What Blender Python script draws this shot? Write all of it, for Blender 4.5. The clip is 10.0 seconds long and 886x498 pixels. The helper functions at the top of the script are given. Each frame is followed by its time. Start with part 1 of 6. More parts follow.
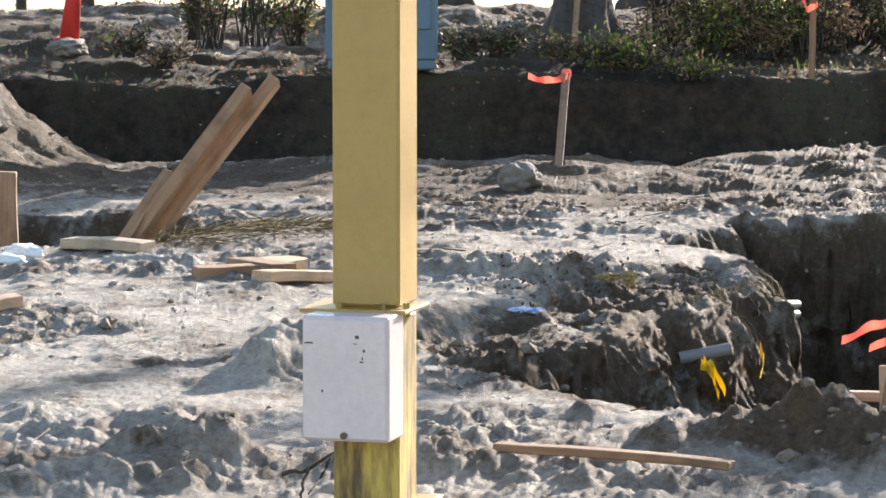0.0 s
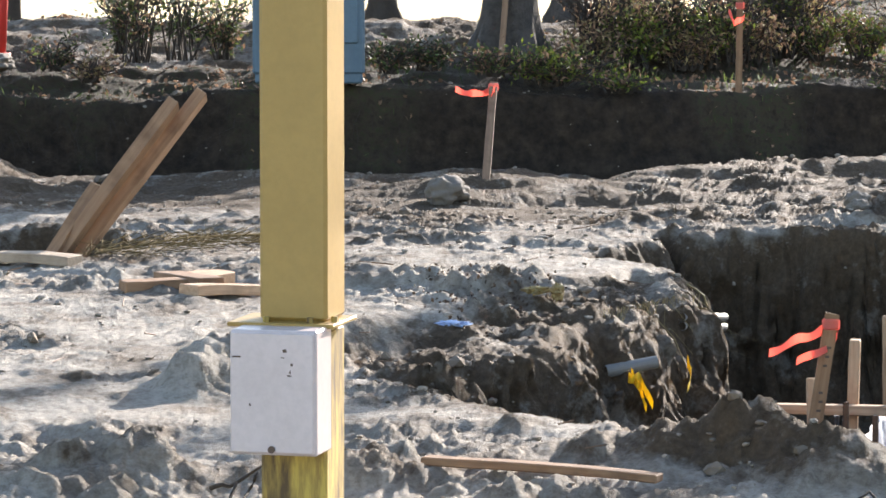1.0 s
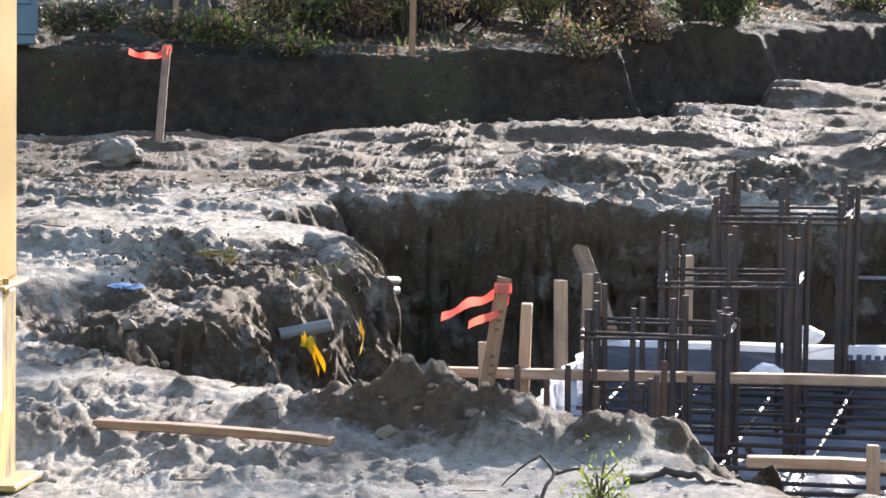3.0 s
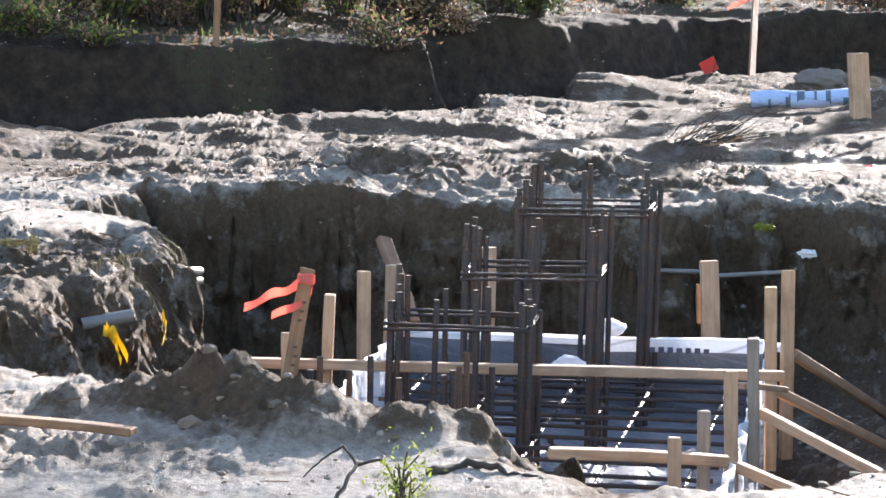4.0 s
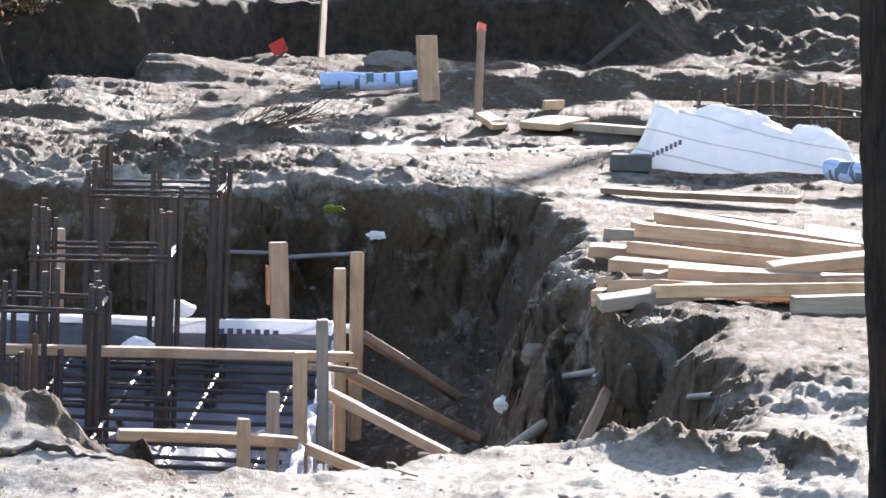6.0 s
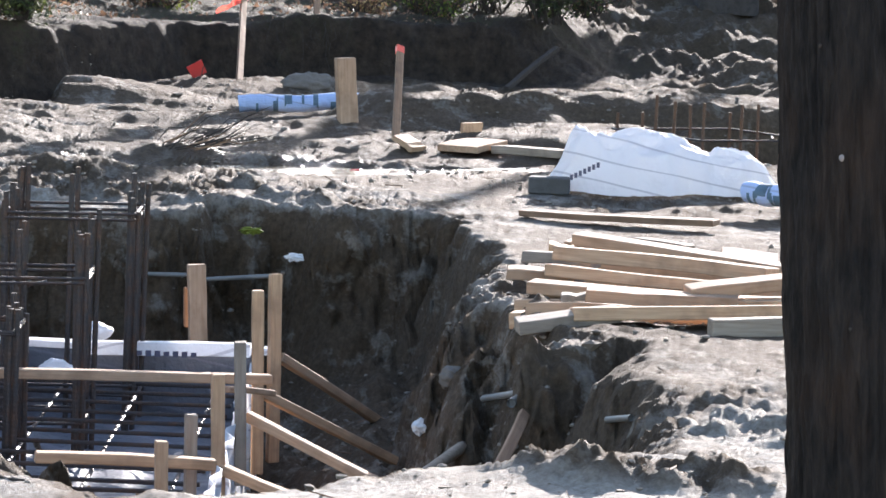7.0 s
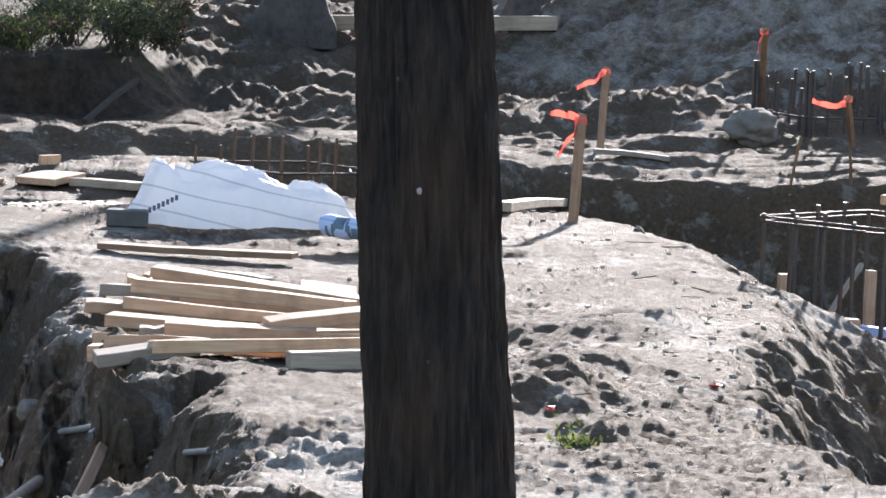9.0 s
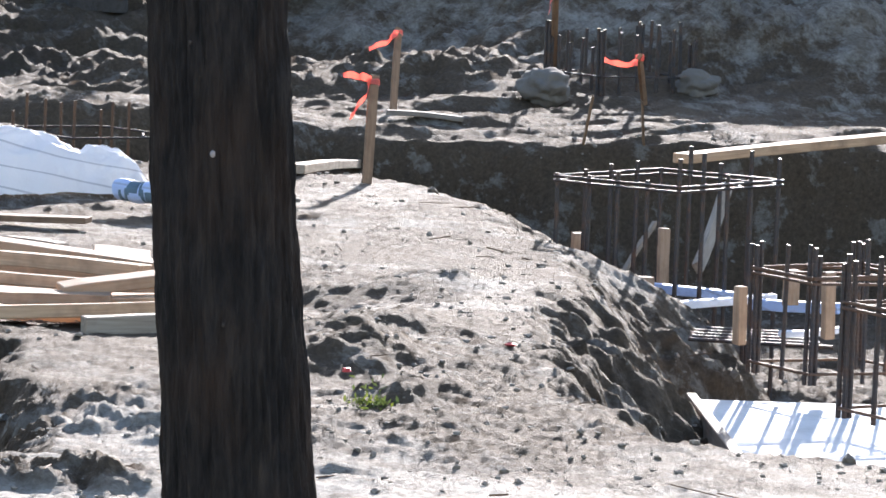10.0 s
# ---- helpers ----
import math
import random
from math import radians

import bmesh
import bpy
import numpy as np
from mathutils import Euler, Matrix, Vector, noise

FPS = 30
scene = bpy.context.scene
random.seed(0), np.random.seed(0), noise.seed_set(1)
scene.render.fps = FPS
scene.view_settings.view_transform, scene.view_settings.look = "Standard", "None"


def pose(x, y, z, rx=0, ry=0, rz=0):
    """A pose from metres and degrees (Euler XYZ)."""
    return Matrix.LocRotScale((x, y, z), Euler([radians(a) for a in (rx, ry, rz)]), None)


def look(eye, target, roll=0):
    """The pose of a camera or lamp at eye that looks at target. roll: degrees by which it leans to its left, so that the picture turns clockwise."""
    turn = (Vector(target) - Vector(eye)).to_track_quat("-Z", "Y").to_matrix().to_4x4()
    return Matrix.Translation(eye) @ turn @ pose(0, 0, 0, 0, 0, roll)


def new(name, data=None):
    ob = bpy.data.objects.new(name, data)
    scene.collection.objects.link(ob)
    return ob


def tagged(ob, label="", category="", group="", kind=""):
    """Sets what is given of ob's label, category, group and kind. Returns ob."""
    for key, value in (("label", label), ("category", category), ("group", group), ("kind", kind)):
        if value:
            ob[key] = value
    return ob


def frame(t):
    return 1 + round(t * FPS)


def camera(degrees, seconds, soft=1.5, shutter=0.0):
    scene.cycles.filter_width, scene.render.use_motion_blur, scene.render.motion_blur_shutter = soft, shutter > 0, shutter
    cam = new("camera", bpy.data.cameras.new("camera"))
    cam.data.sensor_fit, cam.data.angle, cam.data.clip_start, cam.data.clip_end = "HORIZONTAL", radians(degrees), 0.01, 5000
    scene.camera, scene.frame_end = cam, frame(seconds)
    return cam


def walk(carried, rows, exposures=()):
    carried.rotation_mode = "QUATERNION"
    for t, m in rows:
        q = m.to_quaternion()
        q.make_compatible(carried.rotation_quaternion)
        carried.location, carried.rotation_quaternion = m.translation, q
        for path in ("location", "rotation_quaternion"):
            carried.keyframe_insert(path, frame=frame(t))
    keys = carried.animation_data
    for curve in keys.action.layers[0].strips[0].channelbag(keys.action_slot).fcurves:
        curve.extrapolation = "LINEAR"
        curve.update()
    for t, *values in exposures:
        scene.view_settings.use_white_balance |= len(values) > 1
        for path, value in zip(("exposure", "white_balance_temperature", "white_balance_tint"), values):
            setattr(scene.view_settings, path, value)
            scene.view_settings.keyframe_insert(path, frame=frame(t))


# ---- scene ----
# The camera stands at one spot and pans to the right with a long lens.
EYE = 1.58
cam = camera(11.0, 10.0, soft=1.6)
# seconds, degrees to the right of +y, pitch, picture roll
ROWS = [
    (0.0, 0.000, -5.660, 0.000),
    (0.5, 0.525, -5.578, -0.032),
    (1.0, 0.907, -5.492, 0.010),
    (1.5, 2.798, -5.740, -0.135),
    (2.0, 3.721, -5.779, -0.268),
    (2.2, 4.089, -5.778, -0.354),
    (3.3, 5.260, -5.960, -0.700),
    (3.5, 5.549, -5.954, -0.762),
    (4.0, 7.464, -6.002, -1.184),
    (4.5, 8.920, -6.064, -1.500),
    (5.0, 10.364, -6.420, -1.558),
    (5.5, 11.727, -6.274, -1.814),
    (5.7, 12.307, -6.218, -1.813),
    (6.8, 13.505, -5.760, -1.950),
    (7.0, 13.871, -5.782, -1.991),
    (7.5, 15.395, -5.673, -1.987),
    (8.0, 16.290, -5.588, -2.103),
    (8.5, 18.171, -5.487, -2.345),
    (9.0, 19.121, -5.168, -2.515),
    (9.5, 20.140, -5.364, -2.183),
    (10.0, 21.710, -5.542, -2.091),
]

walk(cam, [(t, pose(0, 0, EYE, 90 + tilt, 0, -az) @ pose(0, 0, 0, 0, 0, -roll)) for t, az, tilt, roll in ROWS],
     exposures=[(0.0, 1.62, 6900, 14), (2.5, 1.72, 6650, 14.5), (4.0, 1.97, 6500, 16), (4.5, 1.98, 6500, 16), (5.5, 1.87, 6500, 16), (7.0, 1.66, 6450, 16), (8.5, 1.48, 6400, 15.5), (10.0, 1.5, 6350, 15.5)])

# ---- light: low winter sun from behind the site ----
SUN_AZ, SUN_EL = 29.0, 17.0
world = bpy.data.worlds.new("sky")
scene.world = world
world.use_nodes = True
sky = world.node_tree.nodes.new("ShaderNodeTexSky")
sky.sky_type, sky.sun_disc = "NISHITA", False
sky.dust_density, sky.ozone_density, sky.air_density = 0.6, 1.2, 1.0
sky.sun_elevation, sky.sun_rotation = radians(SUN_EL), radians(SUN_AZ)
back = world.node_tree.nodes["Background"]
back.inputs["Strength"].default_value = 0.138
world.node_tree.links.new(sky.outputs[0], back.inputs["Color"])
sun_data = bpy.data.lights.new("sun", "SUN")
sun_data.energy, sun_data.angle, sun_data.color = 5.0, radians(0.6), (1.0, 0.96, 0.90)
sun = new("sun", sun_data)
sun_dir = Vector((math.sin(radians(SUN_AZ)) * math.cos(radians(SUN_EL)), math.cos(radians(SUN_AZ)) * math.cos(radians(SUN_EL)), math.sin(radians(SUN_EL))))
sun.matrix_world = look(sun_dir * 60, (0, 0, 0))


# ---- materials ----
def material(name, rough=0.8, metal=0.0, spec=0.5):
    m = bpy.data.materials.new(name)
    m.use_nodes = True
    b = m.node_tree.nodes["Principled BSDF"]
    b.inputs["Roughness"].default_value = rough
    b.inputs["Metallic"].default_value = metal
    b.inputs["Specular IOR Level"].default_value = spec
    return m, m.node_tree, b


def node(nt, kind, **values):
    n = nt.nodes.new(kind)
    for k, v in values.items():
        n.inputs[k.replace("_", " ")].default_value = v
    return n


def ramp(nt, source, stops):
    r = nt.nodes.new("ShaderNodeValToRGB")
    el = r.color_ramp.elements
    while len(el) < len(stops):
        el.new(0.5)
    for e, (p, c) in zip(el, stops):
        e.position, e.color = p, (*c, 1) if len(c) == 3 else c
    nt.links.new(source, r.inputs["Fac"])
    return r.outputs["Color"]


def mix(nt, fac, a, b, blend="MIX"):
    n = nt.nodes.new("ShaderNodeMix")
    n.data_type, n.blend_type = "RGBA", blend
    for v, i in ((fac, 0), (a, 6), (b, 7)):
        if isinstance(v, (int, float)):
            n.inputs[i].default_value = v
        elif isinstance(v, tuple):
            n.inputs[i].default_value = (*v, 1)
        else:
            nt.links.new(v, n.inputs[i])
    return n.outputs[2]


def coords(nt, scale=(1, 1, 1), kind="Object"):
    c = nt.nodes.new("ShaderNodeTexCoord")
    mp = nt.nodes.new("ShaderNodeMapping")
    mp.inputs["Scale"].default_value = scale
    nt.links.new(c.outputs[kind], mp.inputs[0])
    return mp.outputs[0]


def noise_tex(nt, scale, detail=4, rough=0.6, vec=None):
    n = node(nt, "ShaderNodeTexNoise", Scale=scale, Detail=detail, Roughness=rough)
    if vec is not None:
        nt.links.new(vec, n.inputs["Vector"])
    return n.outputs["Fac"]


def bump(nt, b, height, strength, dist):
    n = node(nt, "ShaderNodeBump", Strength=strength, Distance=dist)
    nt.links.new(height, n.inputs["Height"])
    nt.links.new(n.outputs[0], b.inputs["Normal"])


def soil_material():
    m, nt, b = material("soil", 0.8, spec=0.3)
    v = coords(nt)
    at = nt.nodes.new("ShaderNodeAttribute")
    at.attribute_name = "kinds"
    sep = nt.nodes.new("ShaderNodeSeparateColor")
    nt.links.new(at.outputs["Color"], sep.inputs[0])
    fine = noise_tex(nt, 45, 6, 0.7, v)
    mid = noise_tex(nt, 3.4, 6, 0.68, coords(nt, (1.0, 0.55, 1.0)))
    lumps = noise_tex(nt, 16, 5, 0.7, v)
    grit = noise_tex(nt, 260, 3, 0.7, v)
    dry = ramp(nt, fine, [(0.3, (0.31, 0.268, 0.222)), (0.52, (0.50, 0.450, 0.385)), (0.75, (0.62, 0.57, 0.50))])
    # damp soil colour, also laid on pit walls to deepen their shade
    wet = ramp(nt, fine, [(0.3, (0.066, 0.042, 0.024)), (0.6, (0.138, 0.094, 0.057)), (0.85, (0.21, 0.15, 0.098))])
    patch = ramp(nt, mid, [(0.46, (0, 0, 0)), (0.60, (1, 1, 1))])
    damp_shade = nt.nodes.new("ShaderNodeMath")
    damp_shade.operation, damp_shade.use_clamp = "MULTIPLY_ADD", True
    nt.links.new(patch, damp_shade.inputs[0])
    damp_shade.inputs[1].default_value = 0.45
    clump = nt.nodes.new("ShaderNodeMath")
    clump.operation = "MULTIPLY"
    nt.links.new(sep.outputs[0], clump.inputs[0])
    nt.links.new(ramp(nt, noise_tex(nt, 7, 6, 0.72, coords(nt, (1.0, 0.6, 1.0))), [(0.4, (0.42, 0.42, 0.42)), (0.58, (1, 1, 1))]), clump.inputs[1])
    clump2 = nt.nodes.new("ShaderNodeMath")
    clump2.operation = "MULTIPLY"
    nt.links.new(clump.outputs[0], clump2.inputs[0])
    clump2.inputs[1].default_value = 1.5
    nt.links.new(clump2.outputs[0], damp_shade.inputs[2])
    c = mix(nt, damp_shade.outputs[0], dry, wet)
    speckle = noise_tex(nt, 13, 6, 0.75, coords(nt, (0.8, 0.5, 1.0)))
    c = mix(nt, ramp(nt, speckle, [(0.52, (0, 0, 0)), (0.64, (0.55, 0.55, 0.55))]), c, wet)
    litter = ramp(nt, noise_tex(nt, 28, 4, 0.8, v), [(0.3, (0.03, 0.022, 0.014)), (0.5, (0.075, 0.055, 0.033)), (0.62, (0.055, 0.062, 0.024)), (0.75, (0.13, 0.085, 0.05))])
    # near-black bank soil, with the shade of its face in the colour
    bank_shade = ramp(nt, lumps, [(0.35, (0.020, 0.013, 0.008)), (0.55, (0.052, 0.034, 0.021)), (0.7, (0.078, 0.053, 0.034))])
    c = mix(nt, at.outputs["Alpha"], c, bank_shade)
    c = mix(nt, sep.outputs[1], c, litter)
    c = mix(nt, ramp(nt, grit, [(0.66, (0, 0, 0)), (0.74, (0.4, 0.4, 0.4))]), c, (0.14, 0.11, 0.09))
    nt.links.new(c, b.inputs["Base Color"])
    r = nt.nodes.new("ShaderNodeMapRange")
    nt.links.new(sep.outputs[2], r.inputs["Value"])
    r.inputs["To Min"].default_value, r.inputs["To Max"].default_value = 0.87, 0.25
    nt.links.new(r.outputs[0], b.inputs["Roughness"])
    h = mix(nt, 0.3, mix(nt, 0.5, fine, lumps), grit)
    bump(nt, b, h, 1.0, 0.042)
    return m


def wood_material(name, light, dark, grey=0.0):
    m, nt, b = material(name, 0.75, spec=0.25)
    v = coords(nt, (1.2, 22, 22))
    grain = noise_tex(nt, 4, 6, 0.65, v)
    c = ramp(nt, grain, [(0.3, dark), (0.6, light), (0.8, tuple(min(1, k * 1.15) for k in light))])
    blot = noise_tex(nt, 7, 4, 0.6, coords(nt))
    c = mix(nt, ramp(nt, blot, [(0.5, (0, 0, 0)), (0.75, (0.6, 0.6, 0.6))]), c, tuple(k * 0.45 for k in dark))
    info = nt.nodes.new("ShaderNodeObjectInfo")
    tone = ramp(nt, info.outputs["Random"], [(0, (0.72, 0.72, 0.74)), (0.5, (0.95, 0.92, 0.9)), (1, (1.08, 1.0, 0.9))])
    c = mix(nt, 1.0, c, tone, "MULTIPLY")
    nt.links.new(c, b.inputs["Base Color"])
    bump(nt, b, grain, 0.35, 0.003)
    return m


def plain_material(name, color, rough=0.6, metal=0.0, stain=None, scale=14.0, amount=0.5, bumps=0.0, spec=0.5):
    m, nt, b = material(name, rough, metal, spec)
    v = coords(nt)
    n1 = noise_tex(nt, scale, 5, 0.65, v)
    c = mix(nt, ramp(nt, n1, [(0.45, (0, 0, 0)), (0.72, (amount, amount, amount))]), color, stain or tuple(k * 0.6 for k in color))
    c = mix(nt, ramp(nt, noise_tex(nt, scale * 9, 3, 0.7, v), [(0.35, (0.25, 0.25, 0.25)), (0.6, (0, 0, 0))]), c, tuple(k * 0.7 for k in color))
    nt.links.new(c, b.inputs["Base Color"])
    if bumps:
        bump(nt, b, noise_tex(nt, scale * 4, 4, 0.6, v), bumps, 0.01)
    return m


SOIL = soil_material()
PINE = wood_material("pine", (0.60, 0.405, 0.262), (0.43, 0.265, 0.16))
GREYWOOD = wood_material("weathered_pine", (0.40, 0.33, 0.26), (0.26, 0.20, 0.15))
STAKEWOOD = wood_material("stake_wood", (0.32, 0.20, 0.122), (0.23, 0.132, 0.08))
YELLOW = plain_material("yellow_paint", (0.39, 0.245, 0.068), 0.5, stain=(0.32, 0.2, 0.055), scale=5, amount=0.5, bumps=0.05)
YELLOWWOOD, _nt, _b = material("yellow_worn", 0.65)
_run = noise_tex(_nt, 3.5, 5, 0.65, coords(_nt, (9, 9, 1.2)))
_nt.links.new(ramp(_nt, _run, [(0.38, (0.10, 0.06, 0.025)), (0.5, (0.30, 0.20, 0.05)), (0.62, (0.52, 0.375, 0.08))]), _b.inputs["Base Color"])
bump(_nt, _b, _run, 0.3, 0.005)
WHITEPAINT = plain_material("white_enamel", (0.62, 0.525, 0.51), 0.4, stain=(0.53, 0.455, 0.44), scale=6, amount=0.5)
DIRTY = plain_material("dirt_mark", (0.12, 0.08, 0.06), 0.9)
REBAR = plain_material("rebar_steel", (0.055, 0.045, 0.042), 0.55, metal=0.35, stain=(0.14, 0.065, 0.03), scale=16, amount=0.7, bumps=0.3)
RUST = plain_material("rusty_steel", (0.14, 0.075, 0.042), 0.7, metal=0.2, stain=(0.08, 0.05, 0.04), scale=22, amount=0.7, bumps=0.3)
ORANGE = plain_material("flagging_orange", (0.95, 0.10, 0.045), 0.45, stain=(0.85, 0.12, 0.07), scale=20, amount=0.4)


def leaf_material(name, a, b_, glow=0.45):
    m, nt, b = material(name, 0.55, spec=0.3)
    isl = nt.nodes.new("ShaderNodeNewGeometry")
    c = ramp(nt, isl.outputs["Random Per Island"], [(0.0, a), (0.6, b_), (1.0, tuple(k * 1.5 for k in b_))])
    nt.links.new(c, b.inputs["Base Color"])
    tr = nt.nodes.new("ShaderNodeBsdfTranslucent")
    nt.links.new(c, tr.inputs["Color"])
    mx = nt.nodes.new("ShaderNodeMixShader")
    mx.inputs[0].default_value = glow
    nt.links.new(b.outputs[0], mx.inputs[1])
    nt.links.new(tr.outputs[0], mx.inputs[2])
    nt.links.new(mx.outputs[0], nt.nodes["Material Output"].inputs["Surface"])
    return m


def fabric_material(name, color, lines=True, glow=0.3):
    m, nt, b = material(name, 0.6, spec=0.3)
    v = coords(nt)
    c = mix(nt, ramp(nt, noise_tex(nt, 6, 5, 0.65, v), [(0.55, (0, 0, 0)), (0.8, (0.3, 0.3, 0.3))]), color, (0.5, 0.46, 0.42))
    if lines:
        w = node(nt, "ShaderNodeTexWave", Scale=4.2, Distortion=2.2)
        w.bands_direction = "DIAGONAL"
        nt.links.new(coords(nt, (0.35, 0.1, 1.7)), w.inputs["Vector"])
        c = mix(nt, ramp(nt, w.outputs["Fac"], [(0.975, (0, 0, 0)), (0.99, (0.45, 0.45, 0.45))]), c, (0.25, 0.25, 0.3))
    nt.links.new(c, b.inputs["Base Color"])
    bump(nt, b, noise_tex(nt, 13, 4, 0.55, v), 0.7, 0.03)
    tr = nt.nodes.new("ShaderNodeBsdfTranslucent")
    nt.links.new(c, tr.inputs["Color"])
    mx = nt.nodes.new("ShaderNodeMixShader")
    mx.inputs[0].default_value = glow
    nt.links.new(b.outputs[0], mx.inputs[1])
    nt.links.new(tr.outputs[0], mx.inputs[2])
    nt.links.new(mx.outputs[0], nt.nodes["Material Output"].inputs["Surface"])
    return m


FABRIC = fabric_material("white_woven_fabric", (0.86, 0.86, 0.88), True, 0.4)
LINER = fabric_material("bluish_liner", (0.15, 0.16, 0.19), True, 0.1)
BLUEWRAP = fabric_material("blue_white_wrap", (0.45, 0.55, 0.78), True, 0.05)
PRINT = plain_material("grey_print", (0.10, 0.10, 0.15), 0.7)
RIBBON = leaf_material("pink_ribbon", (1.0, 0.34, 0.28), (1.0, 0.38, 0.31), 0.7)
FROND = plain_material("dry_frond", (0.17, 0.125, 0.06), 0.95, stain=(0.10, 0.07, 0.035), scale=20, spec=0.05)
PALESCAR = plain_material("pale_scar", (0.34, 0.29, 0.27), 0.9)
YELLOWTAPE = leaf_material("yellow_tape", (0.80, 0.58, 0.03), (0.85, 0.62, 0.05), 0.4)
GREEN = leaf_material("green_leaf", (0.045, 0.065, 0.02), (0.095, 0.12, 0.034), 0.35)
DARKGREEN = leaf_material("dark_leaf", (0.025, 0.035, 0.016), (0.05, 0.06, 0.028), 0.3)
DRYLEAF = leaf_material("dry_leaf", (0.10, 0.058, 0.036), (0.25, 0.15, 0.092), 0.3)
STRAW = leaf_material("straw", (0.22, 0.165, 0.075), (0.33, 0.255, 0.12), 0.25)
LIME = leaf_material("lime_leaf", (0.10, 0.13, 0.022), (0.17, 0.20, 0.035), 0.4)
SEEDLING = leaf_material("seedling_leaf", (0.17, 0.21, 0.03), (0.26, 0.30, 0.045), 0.45)
STONE = plain_material("stone", (0.18, 0.152, 0.125), 0.9, stain=(0.13, 0.112, 0.095), scale=9, amount=0.8, bumps=0.6)
DARKBLOCK = plain_material("dark_block", (0.10, 0.095, 0.09), 0.9, stain=(0.06, 0.055, 0.05), scale=9, amount=0.8, bumps=0.6)
CONCRETE = plain_material("pale_concrete", (0.72, 0.71, 0.69), 0.85, stain=(0.42, 0.41, 0.39), scale=5, amount=0.6, bumps=0.3)
PIPE = plain_material("grey_pipe", (0.19, 0.185, 0.175), 0.5, stain=(0.14, 0.12, 0.10), scale=12, amount=0.8)
ROOT = plain_material("root", (0.055, 0.04, 0.03), 0.9, scale=30, amount=0.7, bumps=0.4)
TRUNK = plain_material("grey_bark", (0.085, 0.07, 0.06), 0.95, stain=(0.035, 0.028, 0.022), scale=18, amount=0.9, bumps=1.0)
BLUE = plain_material("blue_grey_paint", (0.10, 0.16, 0.21), 0.6, scale=6, amount=0.5)
RED = plain_material("red_plastic", (0.62, 0.04, 0.03), 0.5, scale=8, amount=0.5)
DAMP_CLOD = plain_material("damp_clod", (0.20, 0.155, 0.115), 0.95, stain=(0.13, 0.10, 0.075), scale=20, amount=0.7, bumps=0.8)
SOIL_CLOD = plain_material("clod", (0.30, 0.245, 0.19), 0.95, stain=(0.20, 0.165, 0.13), scale=20, amount=0.7, bumps=0.6)


def bark_material():
    m, nt, b = material("dark_bark", 0.9, spec=0.25)
    v = coords(nt, (26, 26, 4.5))
    fibre = noise_tex(nt, 1.6, 7, 0.72, v)
    c = ramp(nt, fibre, [(0.32, (0.006, 0.005, 0.005)), (0.52, (0.03, 0.024, 0.021)), (0.66, (0.055, 0.042, 0.034)), (0.78, (0.09, 0.068, 0.054))])
    warm = noise_tex(nt, 3.0, 4, 0.6, coords(nt, (3, 3, 1.2)))
    c = mix(nt, ramp(nt, warm, [(0.5, (0, 0, 0)), (0.7, (0.5, 0.5, 0.5))]), c, (0.075, 0.045, 0.03))
    nt.links.new(c, b.inputs["Base Color"])
    bump(nt, b, fibre, 1.0, 0.03)
    return m


BARK = bark_material()
WATER, _nt, _b = material("lake_water", 0.12, spec=0.5)
_b.inputs["Base Color"].default_value = (0.05, 0.07, 0.08, 1)
bump(_nt, _b, noise_tex(_nt, 2.2, 4, 0.6, coords(_nt, (1, 2.2, 1))), 0.5, 0.3)
DARKLEAF = leaf_material("rotted_leaf", (0.035, 0.022, 0.014), (0.085, 0.05, 0.03), 0.15)
MUDWATER, _nt, _b = material("muddy_water", 0.1, spec=0.6)
_b.inputs["Base Color"].default_value = (0.16, 0.13, 0.09, 1)
bump(_nt, _b, noise_tex(_nt, 14, 3, 0.6, coords(_nt)), 0.15, 0.05)


# ---- building helpers ----
def spot(az, d, z=0.0):
    """A place by its bearing from the camera (degrees right of +y), its distance and its height."""
    return Vector((d * math.sin(radians(az)), d * math.cos(radians(az)), z))


def mesh_of(bm, name, mat, smooth=False):
    me = bpy.data.meshes.new(name)
    bm.normal_update()
    bm.to_mesh(me)
    bm.free()
    for m in mat if isinstance(mat, (list, tuple)) else [mat]:
        me.materials.append(m)
    if smooth:
        me.polygons.foreach_set("use_smooth", [True] * len(me.polygons))
    return me


def part(name, bm, mat, parent, label="", m=None, smooth=False):
    ob = new(name, mesh_of(bm, name, mat, smooth) if isinstance(bm, bmesh.types.BMesh) else bm)
    ob.parent = parent
    if m is not None:
        ob.matrix_basis = m
    return tagged(ob, label)


def thing(name, label, category, m=None, group="", kind="", bm=None, mat=None, smooth=False):
    ob = new(name, mesh_of(bm, name, mat, smooth) if bm is not None else None)
    if m is not None:
        ob.matrix_basis = m
    return tagged(ob, label, category, group, kind)


def box(sx, sy, sz, bevel=0.003, centre=(0, 0, 0), bm=None, m=None, jitter=0.0):
    bm = bm or bmesh.new()
    r = bmesh.ops.create_cube(bm, size=1.0, matrix=Matrix.Translation(centre) @ Matrix.Diagonal((sx, sy, sz, 1)))
    vs = r["verts"]
    if jitter:
        for v in vs:
            v.co += Vector([random.uniform(-jitter, jitter) for _ in range(3)])
    if bevel:
        es = list({e for v in vs for e in v.link_edges})
        out = bmesh.ops.bevel(bm, geom=es, offset=bevel, segments=1, affect="EDGES", profile=0.5)
        vs = list({v for f in out["faces"] for v in f.verts} | {v for v in vs if v.is_valid})
    if m is not None:
        bmesh.ops.transform(bm, matrix=m, verts=vs)
    return bm


